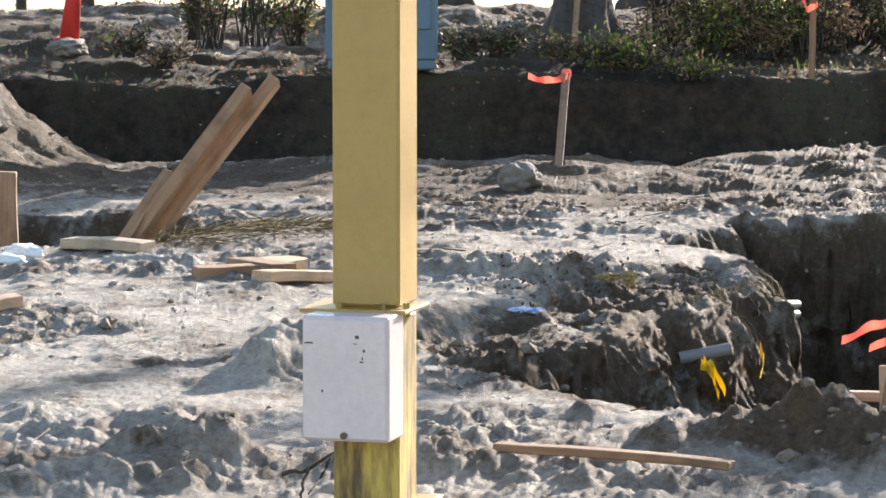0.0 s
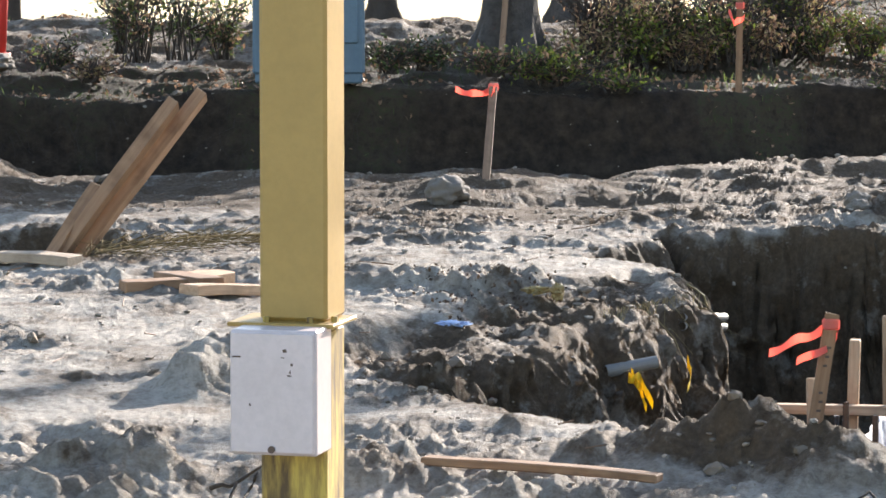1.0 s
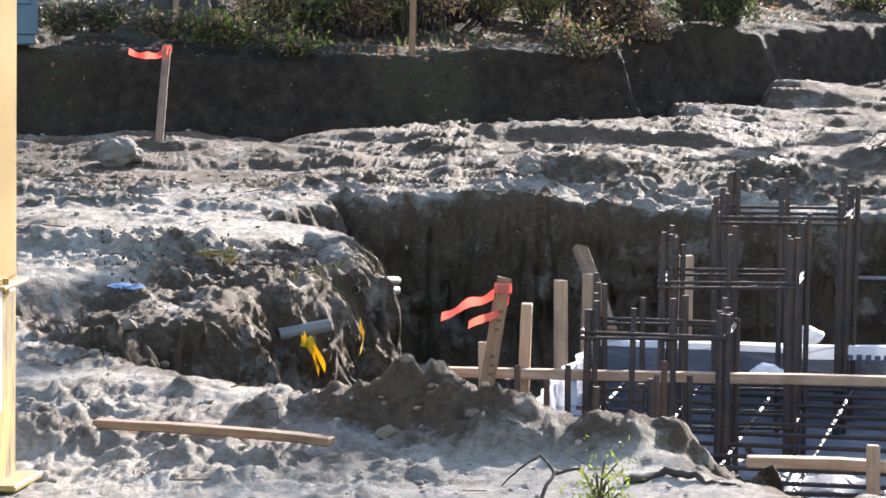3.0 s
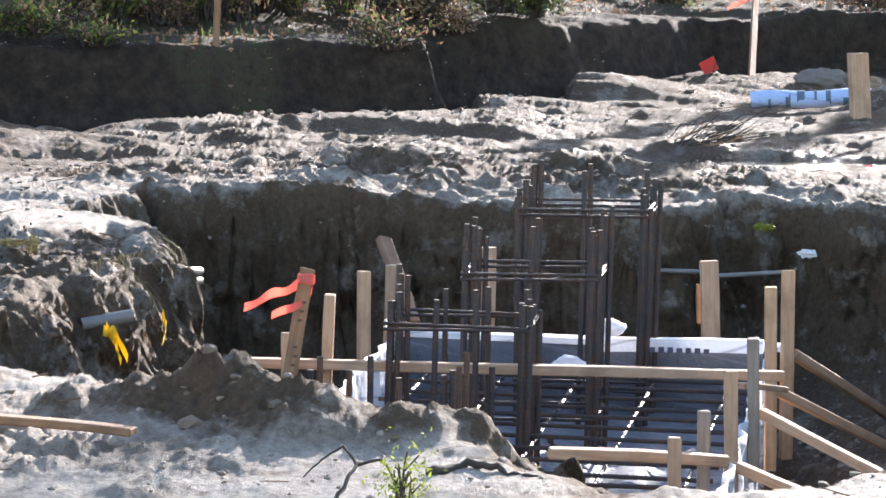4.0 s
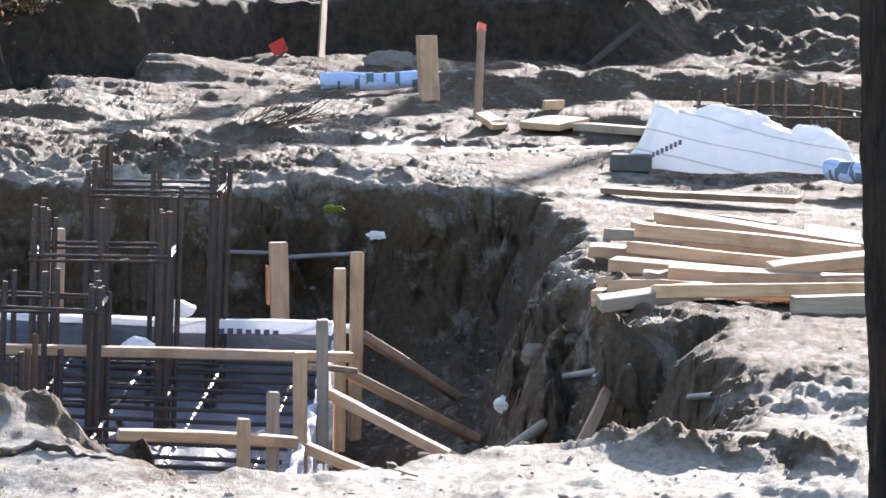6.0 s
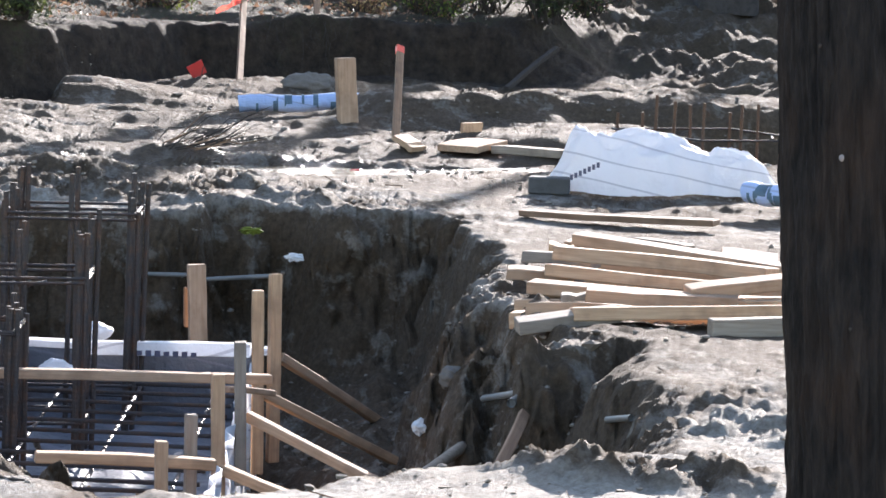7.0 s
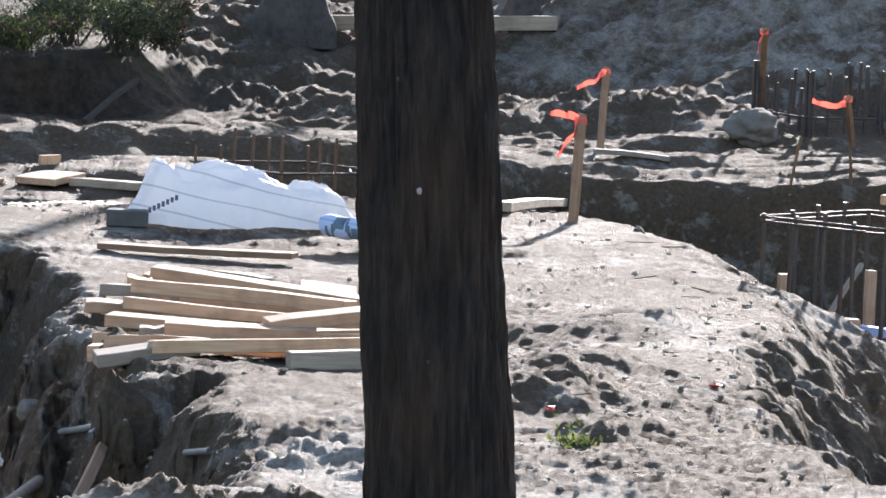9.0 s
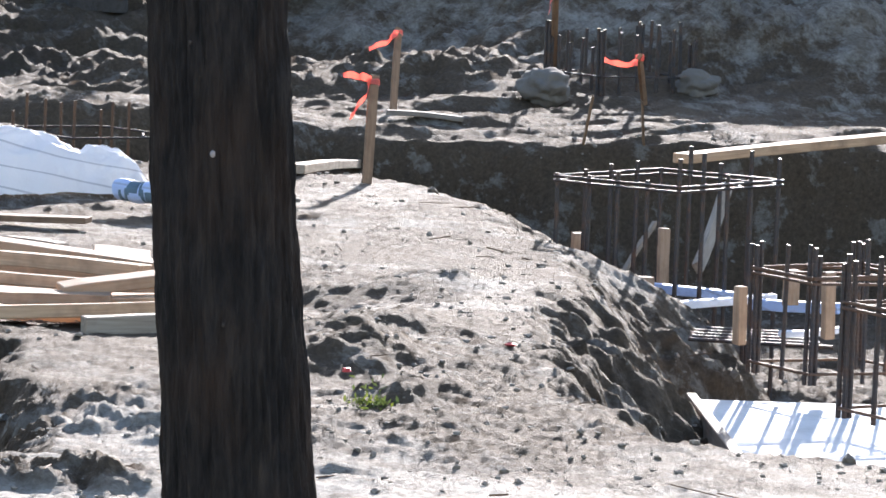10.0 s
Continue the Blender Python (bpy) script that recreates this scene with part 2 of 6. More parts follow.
def tube(points, radius, sides=8, bm=None, caps=True, radii=None):
    """A round bar along a line of points."""
    bm = bm or bmesh.new()
    pts = [Vector(p) for p in points]
    rings = []
    for i, p in enumerate(pts):
        way = (pts[min(i + 1, len(pts) - 1)] - pts[max(i - 1, 0)]).normalized()
        up = Vector((0, 0, 1)) if abs(way.z) < 0.9 else Vector((1, 0, 0))
        a = way.cross(up).normalized()
        b = way.cross(a)
        r = radii[i] if radii else radius
        rings.append([bm.verts.new(p + r * (a * math.cos(k * 2 * math.pi / sides) + b * math.sin(k * 2 * math.pi / sides))) for k in range(sides)])
    for r0, r1 in zip(rings, rings[1:]):
        for k in range(sides):
            bm.faces.new((r0[k], r0[(k + 1) % sides], r1[(k + 1) % sides], r1[k]))
    if caps:
        bm.faces.new(rings[0][::-1])
        bm.faces.new(rings[-1])
    bmesh.ops.recalc_face_normals(bm, faces=bm.faces[:])
    return bm


def along(p0, p1, up=(0, 0, 1), twist=0.0):
    """The pose at the middle of p0-p1 whose x runs from p0 to p1, and the length."""
    p0, p1 = Vector(p0), Vector(p1)
    x = (p1 - p0).normalized()
    y = Vector(up).cross(x).normalized()
    z = x.cross(y)
    m = Matrix((x, y, z)).transposed().to_4x4()
    return Matrix.Translation((p0 + p1) / 2) @ m @ Matrix.Rotation(radians(twist), 4, "X"), (p1 - p0).length


def lump(radius, squash=(1, 1, 1), rough=0.25, scale=1.0, sub=3, seed=0.0):
    bm = bmesh.new()
    bmesh.ops.create_icosphere(bm, subdivisions=sub, radius=1.0)
    for v in bm.verts:
        n = v.co.normalized()
        k = 1 + rough * noise.fractal(n * scale * 1.6 + Vector((seed, seed * 2, 1)), 1.0, 2.0, 4)
        v.co = Vector((n.x * squash[0], n.y * squash[1], n.z * squash[2])) * k * radius
    return bm


# ---- the ground: one sheet ----
def hash_grid(i, j, seed):
    h = (i * 374761393 + j * 668265263 + seed * 974634757) & 0xFFFFFFFF
    h = ((h ^ (h >> 13)) * 1274126177) & 0xFFFFFFFF
    return ((h ^ (h >> 16)) & 0xFFFF) / 65535.0


def value_noise(x, y, seed):
    i, j = np.floor(x).astype(np.int64), np.floor(y).astype(np.int64)
    u, v = x - i, y - j
    u, v = u * u * u * (u * (u * 6 - 15) + 10), v * v * v * (v * (v * 6 - 15) + 10)
    a, b = hash_grid(i, j, seed), hash_grid(i + 1, j, seed)
    c, d = hash_grid(i, j + 1, seed), hash_grid(i + 1, j + 1, seed)
    return (a + (b - a) * u) * (1 - v) + (c + (d - c) * u) * v - 0.5


def fbm(x, y, size, seed, octaves=4, gain=0.5):
    out, amp, s = 0, 1.0, 1.0 / size
    for o in range(octaves):
        cs, sn = math.cos(0.7 * o + 0.3), math.sin(0.7 * o + 0.3)
        out = out + amp * value_noise((x * cs - y * sn) * s, (x * sn + y * cs) * s, seed + o)
        amp, s = amp * gain, s * 2.03
    return out


def smooth(v, a, b):
    t = np.clip((v - a) / (b - a), 0, 1)
    return t * t * (3 - 2 * t)


def inside(X, Y, poly):
    """Signed distance to a closed outline, positive inside."""
    best, odd = np.full(X.shape, 1e9), np.zeros(X.shape, bool)
    for (x0, y0), (x1, y1) in zip(poly, poly[1:] + poly[:1]):
        dx, dy = x1 - x0, y1 - y0
        t = np.clip(((X - x0) * dx + (Y - y0) * dy) / (dx * dx + dy * dy), 0, 1)
        best = np.minimum(best, (X - x0 - t * dx) ** 2 + (Y - y0 - t * dy) ** 2)
        cross = ((y0 > Y) != (y1 > Y)) & (X < (x1 - x0) * (Y - y0) / (dy if abs(dy) > 1e-9 else 1e-9) + x0)
        odd ^= cross
    return np.where(odd, 1, -1) * np.sqrt(best)


def ridge(X, Y, p0, p1, height, width, power=2.0):
    """A long heap of earth from p0 to p1."""
    dx, dy = p1[0] - p0[0], p1[1] - p0[1]
    t = np.clip(((X - p0[0]) * dx + (Y - p0[1]) * dy) / max(1e-9, dx * dx + dy * dy), 0, 1)
    r = np.hypot(X - p0[0] - t * dx, Y - p0[1] - t * dy)
    return height * np.exp(-(r / width) ** power)


PIT_A = [(1.09, 17.05), (2.0, 16.75), (2.85, 16.62), (3.6, 16.6), (4.05, 16.2), (3.98, 15.2), (3.6, 13.9), (3.5, 13.2), (3.46, 12.8),
         (3.42, 12.56), (3.5, 12.52), (3.62, 12.5), (3.58, 12.2), (3.5, 11.6), (3.4, 10.9), (3.2, 10.42), (2.5, 10.1), (1.62, 9.85), (1.5, 10.7), (0.75, 11.35), (0.25, 11.9), (-0.08, 13.2),
         (0.45, 13.8), (0.8, 14.5), (1.13, 15.65), (0.8, 16.25)]
PIT_B = [(5.5, 19.3), (5.9, 20.3), (7.6, 20.95), (9.2, 20.0), (12.5, 18.4), (13, 8), (7, 7.8), (4.7, 10.4), (5.05, 11.7),
         (5.3, 12.4), (5.52, 13.1), (5.82, 13.7), (6.15, 14.3), (6.4, 15.1), (6.5, 16.0), (6.98, 17.9), (6.3, 18.5)]
SPUR = [(-0.02, 13.87), (0.23, 14.34), (0.66, 15.38), (1.0, 15.9), (1.2, 15.7), (0.9, 14.5), (0.5, 13.7), (-0.05, 13.1), (-0.2, 13.4)]
HOLE = [(-1.65, 16.05), (-1.02, 16.0), (-0.85, 16.5), (-0.95, 17.0), (-1.2, 17.3), (-1.8, 17.35)]
TRENCH = [(-60, 19.95), (-3, 19.75), (0.2, 19.72), (1.5, 20.2), (2.4, 20.5), (2.85, 20.75), (2.95, 21.5), (3.4, 21.65), (3.7, 22.6), (-60, 22.6)]
BANK = [(-60, 20.9), (-3, 20.5), (0.2, 20.45), (1.5, 20.65), (2.4, 20.95), (2.78, 21.1), (2.74, 21.8), (3.6, 22.4), (4.4, 23.25), (5.0, 23.55), (6.2, 23.75), (7.1, 24.05), (8.3, 25.5),
        (14, 27), (60, 27), (60, 120), (-60, 120)]


def ground_parts(X, Y):
    """Height, damp with painted shade, leaf litter, bank darkening and wetness of the ground."""
    wx, wy = fbm(X, Y, 0.5, 3, 4, 0.55), fbm(X, Y, 0.5, 13, 4, 0.55)
    calm = smooth(Y, 17.2, 18.6)
    U, V = X + 0.16 * wx + (1 - 0.85 * calm) * 0.05 * fbm(X, Y, 0.1, 7, 3, 0.6), Y + (0.22 - 0.08 * calm) * wy + (1 - 0.85 * calm) * 0.06 * fbm(X, Y, 0.09, 17, 3, 0.6)
    far = smooth(np.hypot(X, Y), 7.0, 9.0) * (1 - smooth(np.hypot(X, Y), 32.0, 40.0))
    rough = smooth(fbm(X, Y, 1.3, 31, 3), -0.12, 0.3)
    clod = fbm(X, Y, 0.16, 41, 4, 0.6)
    near = 1 - smooth(Y, 15.5, 16.8)
    crumb = (near * fbm(X * 0.62, Y, 0.4, 45, 7, 0.7) + (1 - near) * fbm(X * 0.62, Y, 0.4, 45, 5, 0.7)) * (1 - 0.62 * smooth(Y, 16.8, 18.0)) * (1 - 0.7 * smooth(X, 3.7, 4.4))
    z = 0.045 * fbm(X, Y, 1.6, 21, 3) + far * (0.2 + 0.8 * rough) * (0.034 * crumb)
    z = z + calm * far * (0.085 * fbm(X * 0.3 + 0.03 * wx, Y, 0.36, 67, 5, 0.55) + 0.05 * np.maximum(0, fbm(X * 0.7, Y, 0.3, 69, 4, 0.6) - 0.1))
    z = z + (1 - 0.5 * calm) * far * (1 - 0.35 * smooth(X, 3.6, 4.2)) * (0.35 + 0.65 * rough) * 0.016 * fbm(X, Y, 0.06, 61, 3, 0.6) + (1 - 0.6 * calm) * (1 - 0.9 * smooth(X, 3.5, 4.1)) * far * 0.085 * np.maximum(0, fbm(X * 0.75, Y, 0.13, 65, 3, 0.6) - 0.12) * (0.3 + 0.7 * rough)
    billow = np.maximum(0, 0.2 - np.abs(fbm(X * (0.8 - 0.42 * calm), Y, 0.3, 301, 5, 0.6))) - 0.1
    clump = smooth(fbm(X * 0.7, Y, 0.85, 305, 4, 0.6), 0.02, 0.22)
    quiet = smooth(np.hypot(X, Y), 10.3, 11.6)
    z = z + far * quiet * (1 - 0.45 * calm) * (0.02 + 0.13 * clump * (1 - 0.85 * smooth(X, 3.5, 4.1) * near)) * billow
    # heaps
    lumpy = 1 + (1 - 0.85 * calm) * (0.45 * np.clip(clod, -0.5, 0.5) + 0.22 * fbm(X, Y, 0.07, 71, 2))
    z = z + lumpy * (ridge(U, V, (-2.3, 19.2), (-2.9, 19.2), 0.72, 0.57) + ridge(U, V, (-0.42, 12.3), (-0.36, 12.35), 0.14, 0.14)
                     + ridge(U, V, (-0.68, 10.8), (-0.6, 10.75), 0.075, 0.14) + ridge(U, V, (0.6, 11.05), (0.98, 10.95), 0.06, 0.18) + ridge(U, V, (1.0, 10.92), (1.5, 10.72), 0.085, 0.17)
                     + ridge(U, V, (2.92, 10.08), (3.2, 9.98), 0.05, 0.13) + ridge(U, V, (1.25, 19.4), (2.9, 20.2), 0.08, 0.3)
                     + ridge(U, V, (2.2, 17.9), (2.75, 17.9), 0.05, 0.22) + ridge(U, V, (2.95, 18.4), (3.05, 18.3), 0.07, 0.16) - ridge(U, V, (3.75, 14.3), (4.8, 14.0), 0.1, 0.5)
                     + ridge(U, V, (3.6, 22.0), (4.2, 22.3), 0.07, 0.3) + ridge(U, V, (5.05, 21.0), (6.9, 20.85), 0.17, 0.38, 3.0)
                     + ridge(U, V, (0.35, 14.9), (0.5, 14.8), 0.06, 0.3) + ridge(U, V, (9.6, 23.6), (10.8, 23.5), 0.22, 0.7)
                     + ridge(U, V, (7.9, 23.7), (8.6, 23.9), 0.13, 0.5) + ridge(U, V, (4.42, 11.98), (4.66, 12.1), 0.085, 0.17) + ridge(U, V, (4.3, 11.2), (4.42, 11.25), 0.05, 0.12) + ridge(U, V, (5.3, 14.0), (5.6, 14.1), 0.05, 0.18) + ridge(U, V, (4.7, 12.6), (5.0, 12.8), 0.05, 0.2))
    heap = np.hypot(U - 13.2, V - 26.4)
    z = z + (0.7 + 0.3 * lumpy) * 2.1 * np.maximum(0, 1 - heap / 4.2) ** 1.15
    # churned earth where the bank runs out
    churned = smooth(X, 6.5, 7.3) * smooth(Y, 22.4, 23.4) * (1 - smooth(Y, 28.0, 30.0))
    z = z + churned * (0.12 * fbm(X * 0.8, Y, 0.5, 171, 5, 0.6) + 0.06 * fbm(X, Y, 0.14, 175, 3, 0.6))
    # diggings
    a = inside(U, V, PIT_A)
    wide = 0.22 + 0.5 * smooth(-Y, -12.0, -11.0) + 0.3 * (1 - smooth(X, 0.9, 1.4)) * (1 - smooth(Y, 15.8, 16.4))
    ramp_a = smooth(X, 3.3, 3.55) * (1 - smooth(Y, 12.0, 12.5)) * smooth(Y, 9.5, 10.5)
    wide = wide + 0.5 * ramp_a + 0.16 * smooth(X, 3.1, 3.4) * (1 - smooth(Y, 13.2, 13.8))
    floor_a = -0.16 - 0.62 * smooth(X + 0.12 * (Y - 13), -0.1, 1.2) + 0.2 * smooth(X, 3.4, 4.2)
    cut_a = smooth(a, -0.03, wide)
    tame = (1 - 0.75 * smooth(Y, 15.8, 16.4)) * (1 - 0.8 * smooth(X, 2.5, 3.2))
    rill = 1 + 0.4 * tame * fbm(X * 3.2, Y * 0.5, 0.3, 81, 3)
    b = inside(U, V, PIT_B)
    wide_b = 0.36 + 0.24 * (1 - smooth(X, 7.2, 7.6)) * (1 - smooth(Y, 17.0, 17.6)) + smooth(-Y, -18.6, -16.5) * smooth(-X, -8.5, -7.0) * (0.25 * smooth(Y, 12.3, 13.1) + 0.6 * smooth(Y, 14.0, 15.2))
    cut_b = smooth(b, -0.03, wide_b)
    z = z * (1 - 0.55 * np.maximum(cut_a, cut_b)) + floor_a * np.clip(cut_a * rill, 0, 1.03) - 0.72 * np.clip(cut_b * rill, 0, 1.03)
    talus = ridge(U, V, (3.85, 15.9), (3.35, 13.4), 0.2, 0.4) + ridge(U, V, (3.9, 12.7), (3.3, 12.3), 0.12, 0.35) + ridge(U, V, (1.1, 16.6), (1.15, 14.6), 0.3, 0.35) + ridge(U, V, (1.4, 16.5), (3.6, 16.3), 0.12, 0.25)
    z = z + cut_a * 0.8 * talus * (1 + 0.2 * crumb)
    steep = 4 * np.maximum(cut_a * (1 - cut_a), 0.4 * cut_b * (1 - cut_b))
    z = z + steep * tame * (0.12 * fbm(X, Y, 0.17, 121, 4, 0.58) + 0.05 * fbm(X, Y, 0.05, 131, 3, 0.6)) + 0.05 * fbm(X, Y, 0.2, 141, 4, 0.6) * np.maximum(cut_a, cut_b) + 0.05 * fbm(X, Y, 0.13, 151, 5, 0.6) * (0.85 * ridge(U, V, (0.6, 11.03), (1.45, 10.7), 1.0, 0.2) + 0.6 * ridge(U, V, (-0.42, 12.3), (-0.36, 12.35), 1.0, 0.17) + 0.7 * ridge(U, V, (-0.68, 10.8), (-0.6, 10.75), 1, 0.14) + 1.3 * ridge(U, V, (2.92, 10.08), (3.2, 9.98), 1, 0.16))
    # broken earth on the ramp and along the spur
    z = z + ramp_a * cut_a * (0.16 * fbm(X, Y, 0.22, 181, 5, 0.62) + 0.06 * np.maximum(0, fbm(X, Y, 0.1, 185, 3, 0.6)))
    broken = smooth(inside(U, V, SPUR), -0.03, 0.2)
    z = z + broken * (0.09 * fbm(X, Y, 0.15, 161, 4, 0.55) - 0.06) + (1 - calm) * far * (0.35 + 0.65 * rough) * 0.011 * fbm(X, Y, 0.026, 63, 2, 0.6)
    # small hole round the leaning planks
    z = z - 0.3 * smooth(inside(X + 0.06 * wx, Y + 0.06 * wy, HOLE), -0.02, 0.1)
    # the bank, the road on it, the shore
    k = inside(X + 0.05 * wx, Y + 0.07 * wy, BANK)
    gentle = 0.14 + 2.55 * smooth(X, 6.1, 7.9)
    up = 0.3 * smooth(k, 0.0, gentle) + 0.2 * smooth(k, 0.1, 1.6 + gentle)
    shore = smooth(Y, 22.4, 30) * (1 - smooth(X - 0.1 * (Y - 22), 0.6, 2.2)) + smooth(Y, 45, 60) * smooth(X - 0.1 * (Y - 22), 0.6, 2.2)
    z = z + up - 2.2 * np.minimum(1, shore) - 0.42 * smooth(inside(X + 0.05 * wx, Y + 0.08 * wy, TRENCH), -0.02, 0.16) * (1 - smooth(k, -0.12, 0.02))
    # pit walls: damp soil, darkened further in colour for their shade
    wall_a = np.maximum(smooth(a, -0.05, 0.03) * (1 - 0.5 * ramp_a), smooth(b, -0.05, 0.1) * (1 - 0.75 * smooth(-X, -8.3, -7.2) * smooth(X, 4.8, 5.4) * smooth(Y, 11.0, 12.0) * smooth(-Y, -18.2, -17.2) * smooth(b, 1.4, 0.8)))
    mud = smooth(fbm(X, Y, 2.2, 91, 3), 0.0, 0.45) * 0.35 + 0.3 * quiet * clump * smooth(billow, -0.06, 0.06) + 0.3 * smooth(clod, 0.1, 0.4) + 0.45 * smooth(crumb, 0.08, 0.4) * rough
    pool = np.exp(-(((X - 3.9) / 0.9) ** 2 + ((Y - 18.5) / 0.55) ** 2))
    soft_mud = np.exp(-(((X - 3.2) / 3.0) ** 2 + ((Y - 19.4) / 2.1) ** 2))
    # heaps coloured darker; the plank hole gets its shade painted in
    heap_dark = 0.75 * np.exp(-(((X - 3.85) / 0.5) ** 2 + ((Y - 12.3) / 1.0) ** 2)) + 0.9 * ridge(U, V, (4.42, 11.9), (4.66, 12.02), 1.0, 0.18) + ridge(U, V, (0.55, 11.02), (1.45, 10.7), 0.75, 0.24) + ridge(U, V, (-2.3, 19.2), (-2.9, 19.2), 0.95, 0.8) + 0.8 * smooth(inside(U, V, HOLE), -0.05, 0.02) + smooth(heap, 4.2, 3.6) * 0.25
    road = smooth(k + 0.3 * wx, 0.75, 0.95) * (1 - smooth(k, 2.2, 2.5)) * (1 - smooth(X, 1.2, 2.6)) + smooth(k, 4.5, 5.5) * (1 - smooth(k, 11.0, 12.0)) * smooth(X, 4.5, 6.0)
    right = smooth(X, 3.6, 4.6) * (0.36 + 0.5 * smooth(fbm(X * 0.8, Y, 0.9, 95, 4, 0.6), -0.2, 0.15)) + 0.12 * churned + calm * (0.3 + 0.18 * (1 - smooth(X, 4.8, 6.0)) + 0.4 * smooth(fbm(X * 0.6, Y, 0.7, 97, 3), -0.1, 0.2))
    # walls and broken spur take damp and painted shade in one value
    damp_shade = np.clip(np.maximum(np.maximum(wall_a, broken) * 0.88, mud) + right + 0.65 * soft_mud + heap_dark + smooth(k, -0.05, 0.1) * (1 - road), 0, 1)
    litter = smooth(k + 0.5 * wx, 0.12, 0.34) * (1 - road) * (1 - smooth(X, 5.0, 8.0) * 0.8)
    damp_shade = damp_shade * (1 - 0.85 * (1 - smooth(np.hypot(X, Y), 10.3, 10.9)) * (1 - smooth(a, -0.1, 0.05)))
    damp_shade = np.clip(damp_shade * (1 - 0.5 * smooth(heap, 4.2, 3.6)) + ridge(U, V, (2.92, 10.08), (3.2, 9.98), 0.8, 0.15), 0, 1)
    z = z - 0.05 * np.minimum(1, pool * 1.6)
    face = np.maximum(steep, 0.3 * smooth(k, 0, 0.5 * gentle) * (1 - smooth(k, 0.5 * gentle, gentle)) * (1 - smooth(X, 5.4, 8)))
    # where the bank is coloured near-black to stand in for shade
    bank_shade = smooth(k, -0.2, -0.06) * (1 - road) * (1 - 0.9 * smooth(X, 6.8, 7.9))
    return z, damp_shade, litter, bank_shade, face, np.clip(smooth(pool + 0.5 * wx, 0.35, 0.6) + 0.22 * soft_mud, 0, 1)


def ground(x, y):
    return float(ground_parts(np.array([float(x)]), np.array([float(y)]))[0][0])


def on_ground(az, d, dz=0.0):
    p = spot(az, d)
    p.z = ground(p.x, p.y) + dz
    return p


def build_ground():
    az = np.concatenate([np.arange(-180, -8, 4.0), np.linspace(-7, 29.5, 1250), np.arange(33, 180, 4.0)])
    d = np.concatenate([[-0.03, 1, 2.5, 4, 5.5, 6.8, 7.6, 8.2, 8.7, 9.0], np.arange(9.2, 17.6, 0.0225), np.arange(17.6, 24.6, 0.034),
                        np.arange(24.6, 31.0, 0.055), 31.0 * 1.02 ** np.arange(0, 14), 41 * 1.22 ** np.arange(0, 18)])
    A, D = np.meshgrid(np.radians(az), d, indexing="ij")
    X, Y = D * np.sin(A), D * np.cos(A)
    # denser rows where the ground is steep
    fine = np.concatenate([[-0.03, 1, 2.5, 4, 5.5, 6.8, 7.6, 8.2, 8.7, 9.0], np.arange(9.2, 24.6, 0.02), np.arange(24.6, 31.0, 0.055), 31.0 * 1.02 ** np.arange(0, 14), 41 * 1.22 ** np.arange(0, 18)])
    coarse = np.unique(np.concatenate([np.arange(0, len(az), 8), [len(az) - 1]]))
    FA, FD = np.meshgrid(np.radians(az[coarse]), fine, indexing="ij")
    fz = ground_parts((FD * np.sin(FA)).ravel(), (FD * np.cos(FA)).ravel())[0].reshape(FA.shape)
    slope = np.abs(np.diff(fz, axis=1)) / np.diff(fine)[None]
    slope = np.minimum(slope, 6.0)
    slope = sum(np.roll(slope, s, 1) for s in (-2, -1, 0, 1, 2)) / 5
    slope = sum(np.roll(slope, s, 0) for s in (-2, -1, 0, 1, 2)) / 5
    weight = np.diff(np.interp(fine, d, np.arange(len(d))))[None] * (1 + 1.6 * np.maximum(0, slope - 0.35))
    cum = np.concatenate([np.zeros((len(coarse), 1)), np.cumsum(weight, 1)], 1)
    cum /= cum[:, -1:]
    steps = np.linspace(0, 1, 760)
    rows = np.stack([np.interp(steps, c, fine) for c in cum])
    D = np.stack([np.interp(np.arange(len(az)), coarse, rows[:, q]) for q in range(rows.shape[1])], 1)
    A = np.repeat(np.radians(az)[:, None], D.shape[1], 1)
    X, Y = D * np.sin(A), D * np.cos(A)
    z, damp_shade, litter, bank_shade, face, wet = ground_parts(X.ravel(), Y.ravel())
    X, Y = X.ravel(), Y.ravel()
    push = face * (1 - 0.6 * smooth(Y, 17.2, 18.6)) * (0.10 * fbm(X + 0.6 * Y, z, 0.22, 201, 4, 0.6) + 0.05 * np.abs(fbm(X + 0.6 * Y, z, 0.07, 211, 3)) + 0.035 * fbm(X + 0.6 * Y, z, 0.04, 221, 3, 0.6))
    Y = Y - push
    X = X + 0.5 * push * smooth(X, 0.2, 0.6) * (1 - smooth(X, 1.1, 1.4))
    n, k = A.shape
    me = bpy.data.meshes.new("ground")
    co = np.stack([X.ravel(), Y.ravel(), z], 1).astype(np.float32)
    i, j = np.meshgrid(np.arange(n), np.arange(k - 1), indexing="ij")
    i2 = (i + 1) % n
    quads = np.stack([i * k + j, i * k + j + 1, i2 * k + j + 1, i2 * k + j], -1).reshape(-1, 4).astype(np.int32)
    me.vertices.add(len(co))
    me.vertices.foreach_set("co", co.ravel())
    me.loops.add(quads.size)
    me.loops.foreach_set("vertex_index", quads.ravel())
    me.polygons.add(len(quads))
    me.polygons.foreach_set("loop_start", np.arange(0, quads.size, 4, dtype=np.int32))
    me.update(calc_edges=True)
    me.validate()
    me.polygons.foreach_set("use_smooth", np.ones(len(quads), bool))
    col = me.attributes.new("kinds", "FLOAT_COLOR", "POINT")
    col.data.foreach_set("color", np.stack([damp_shade, litter, wet, bank_shade], 1).astype(np.float32).ravel())
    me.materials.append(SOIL)
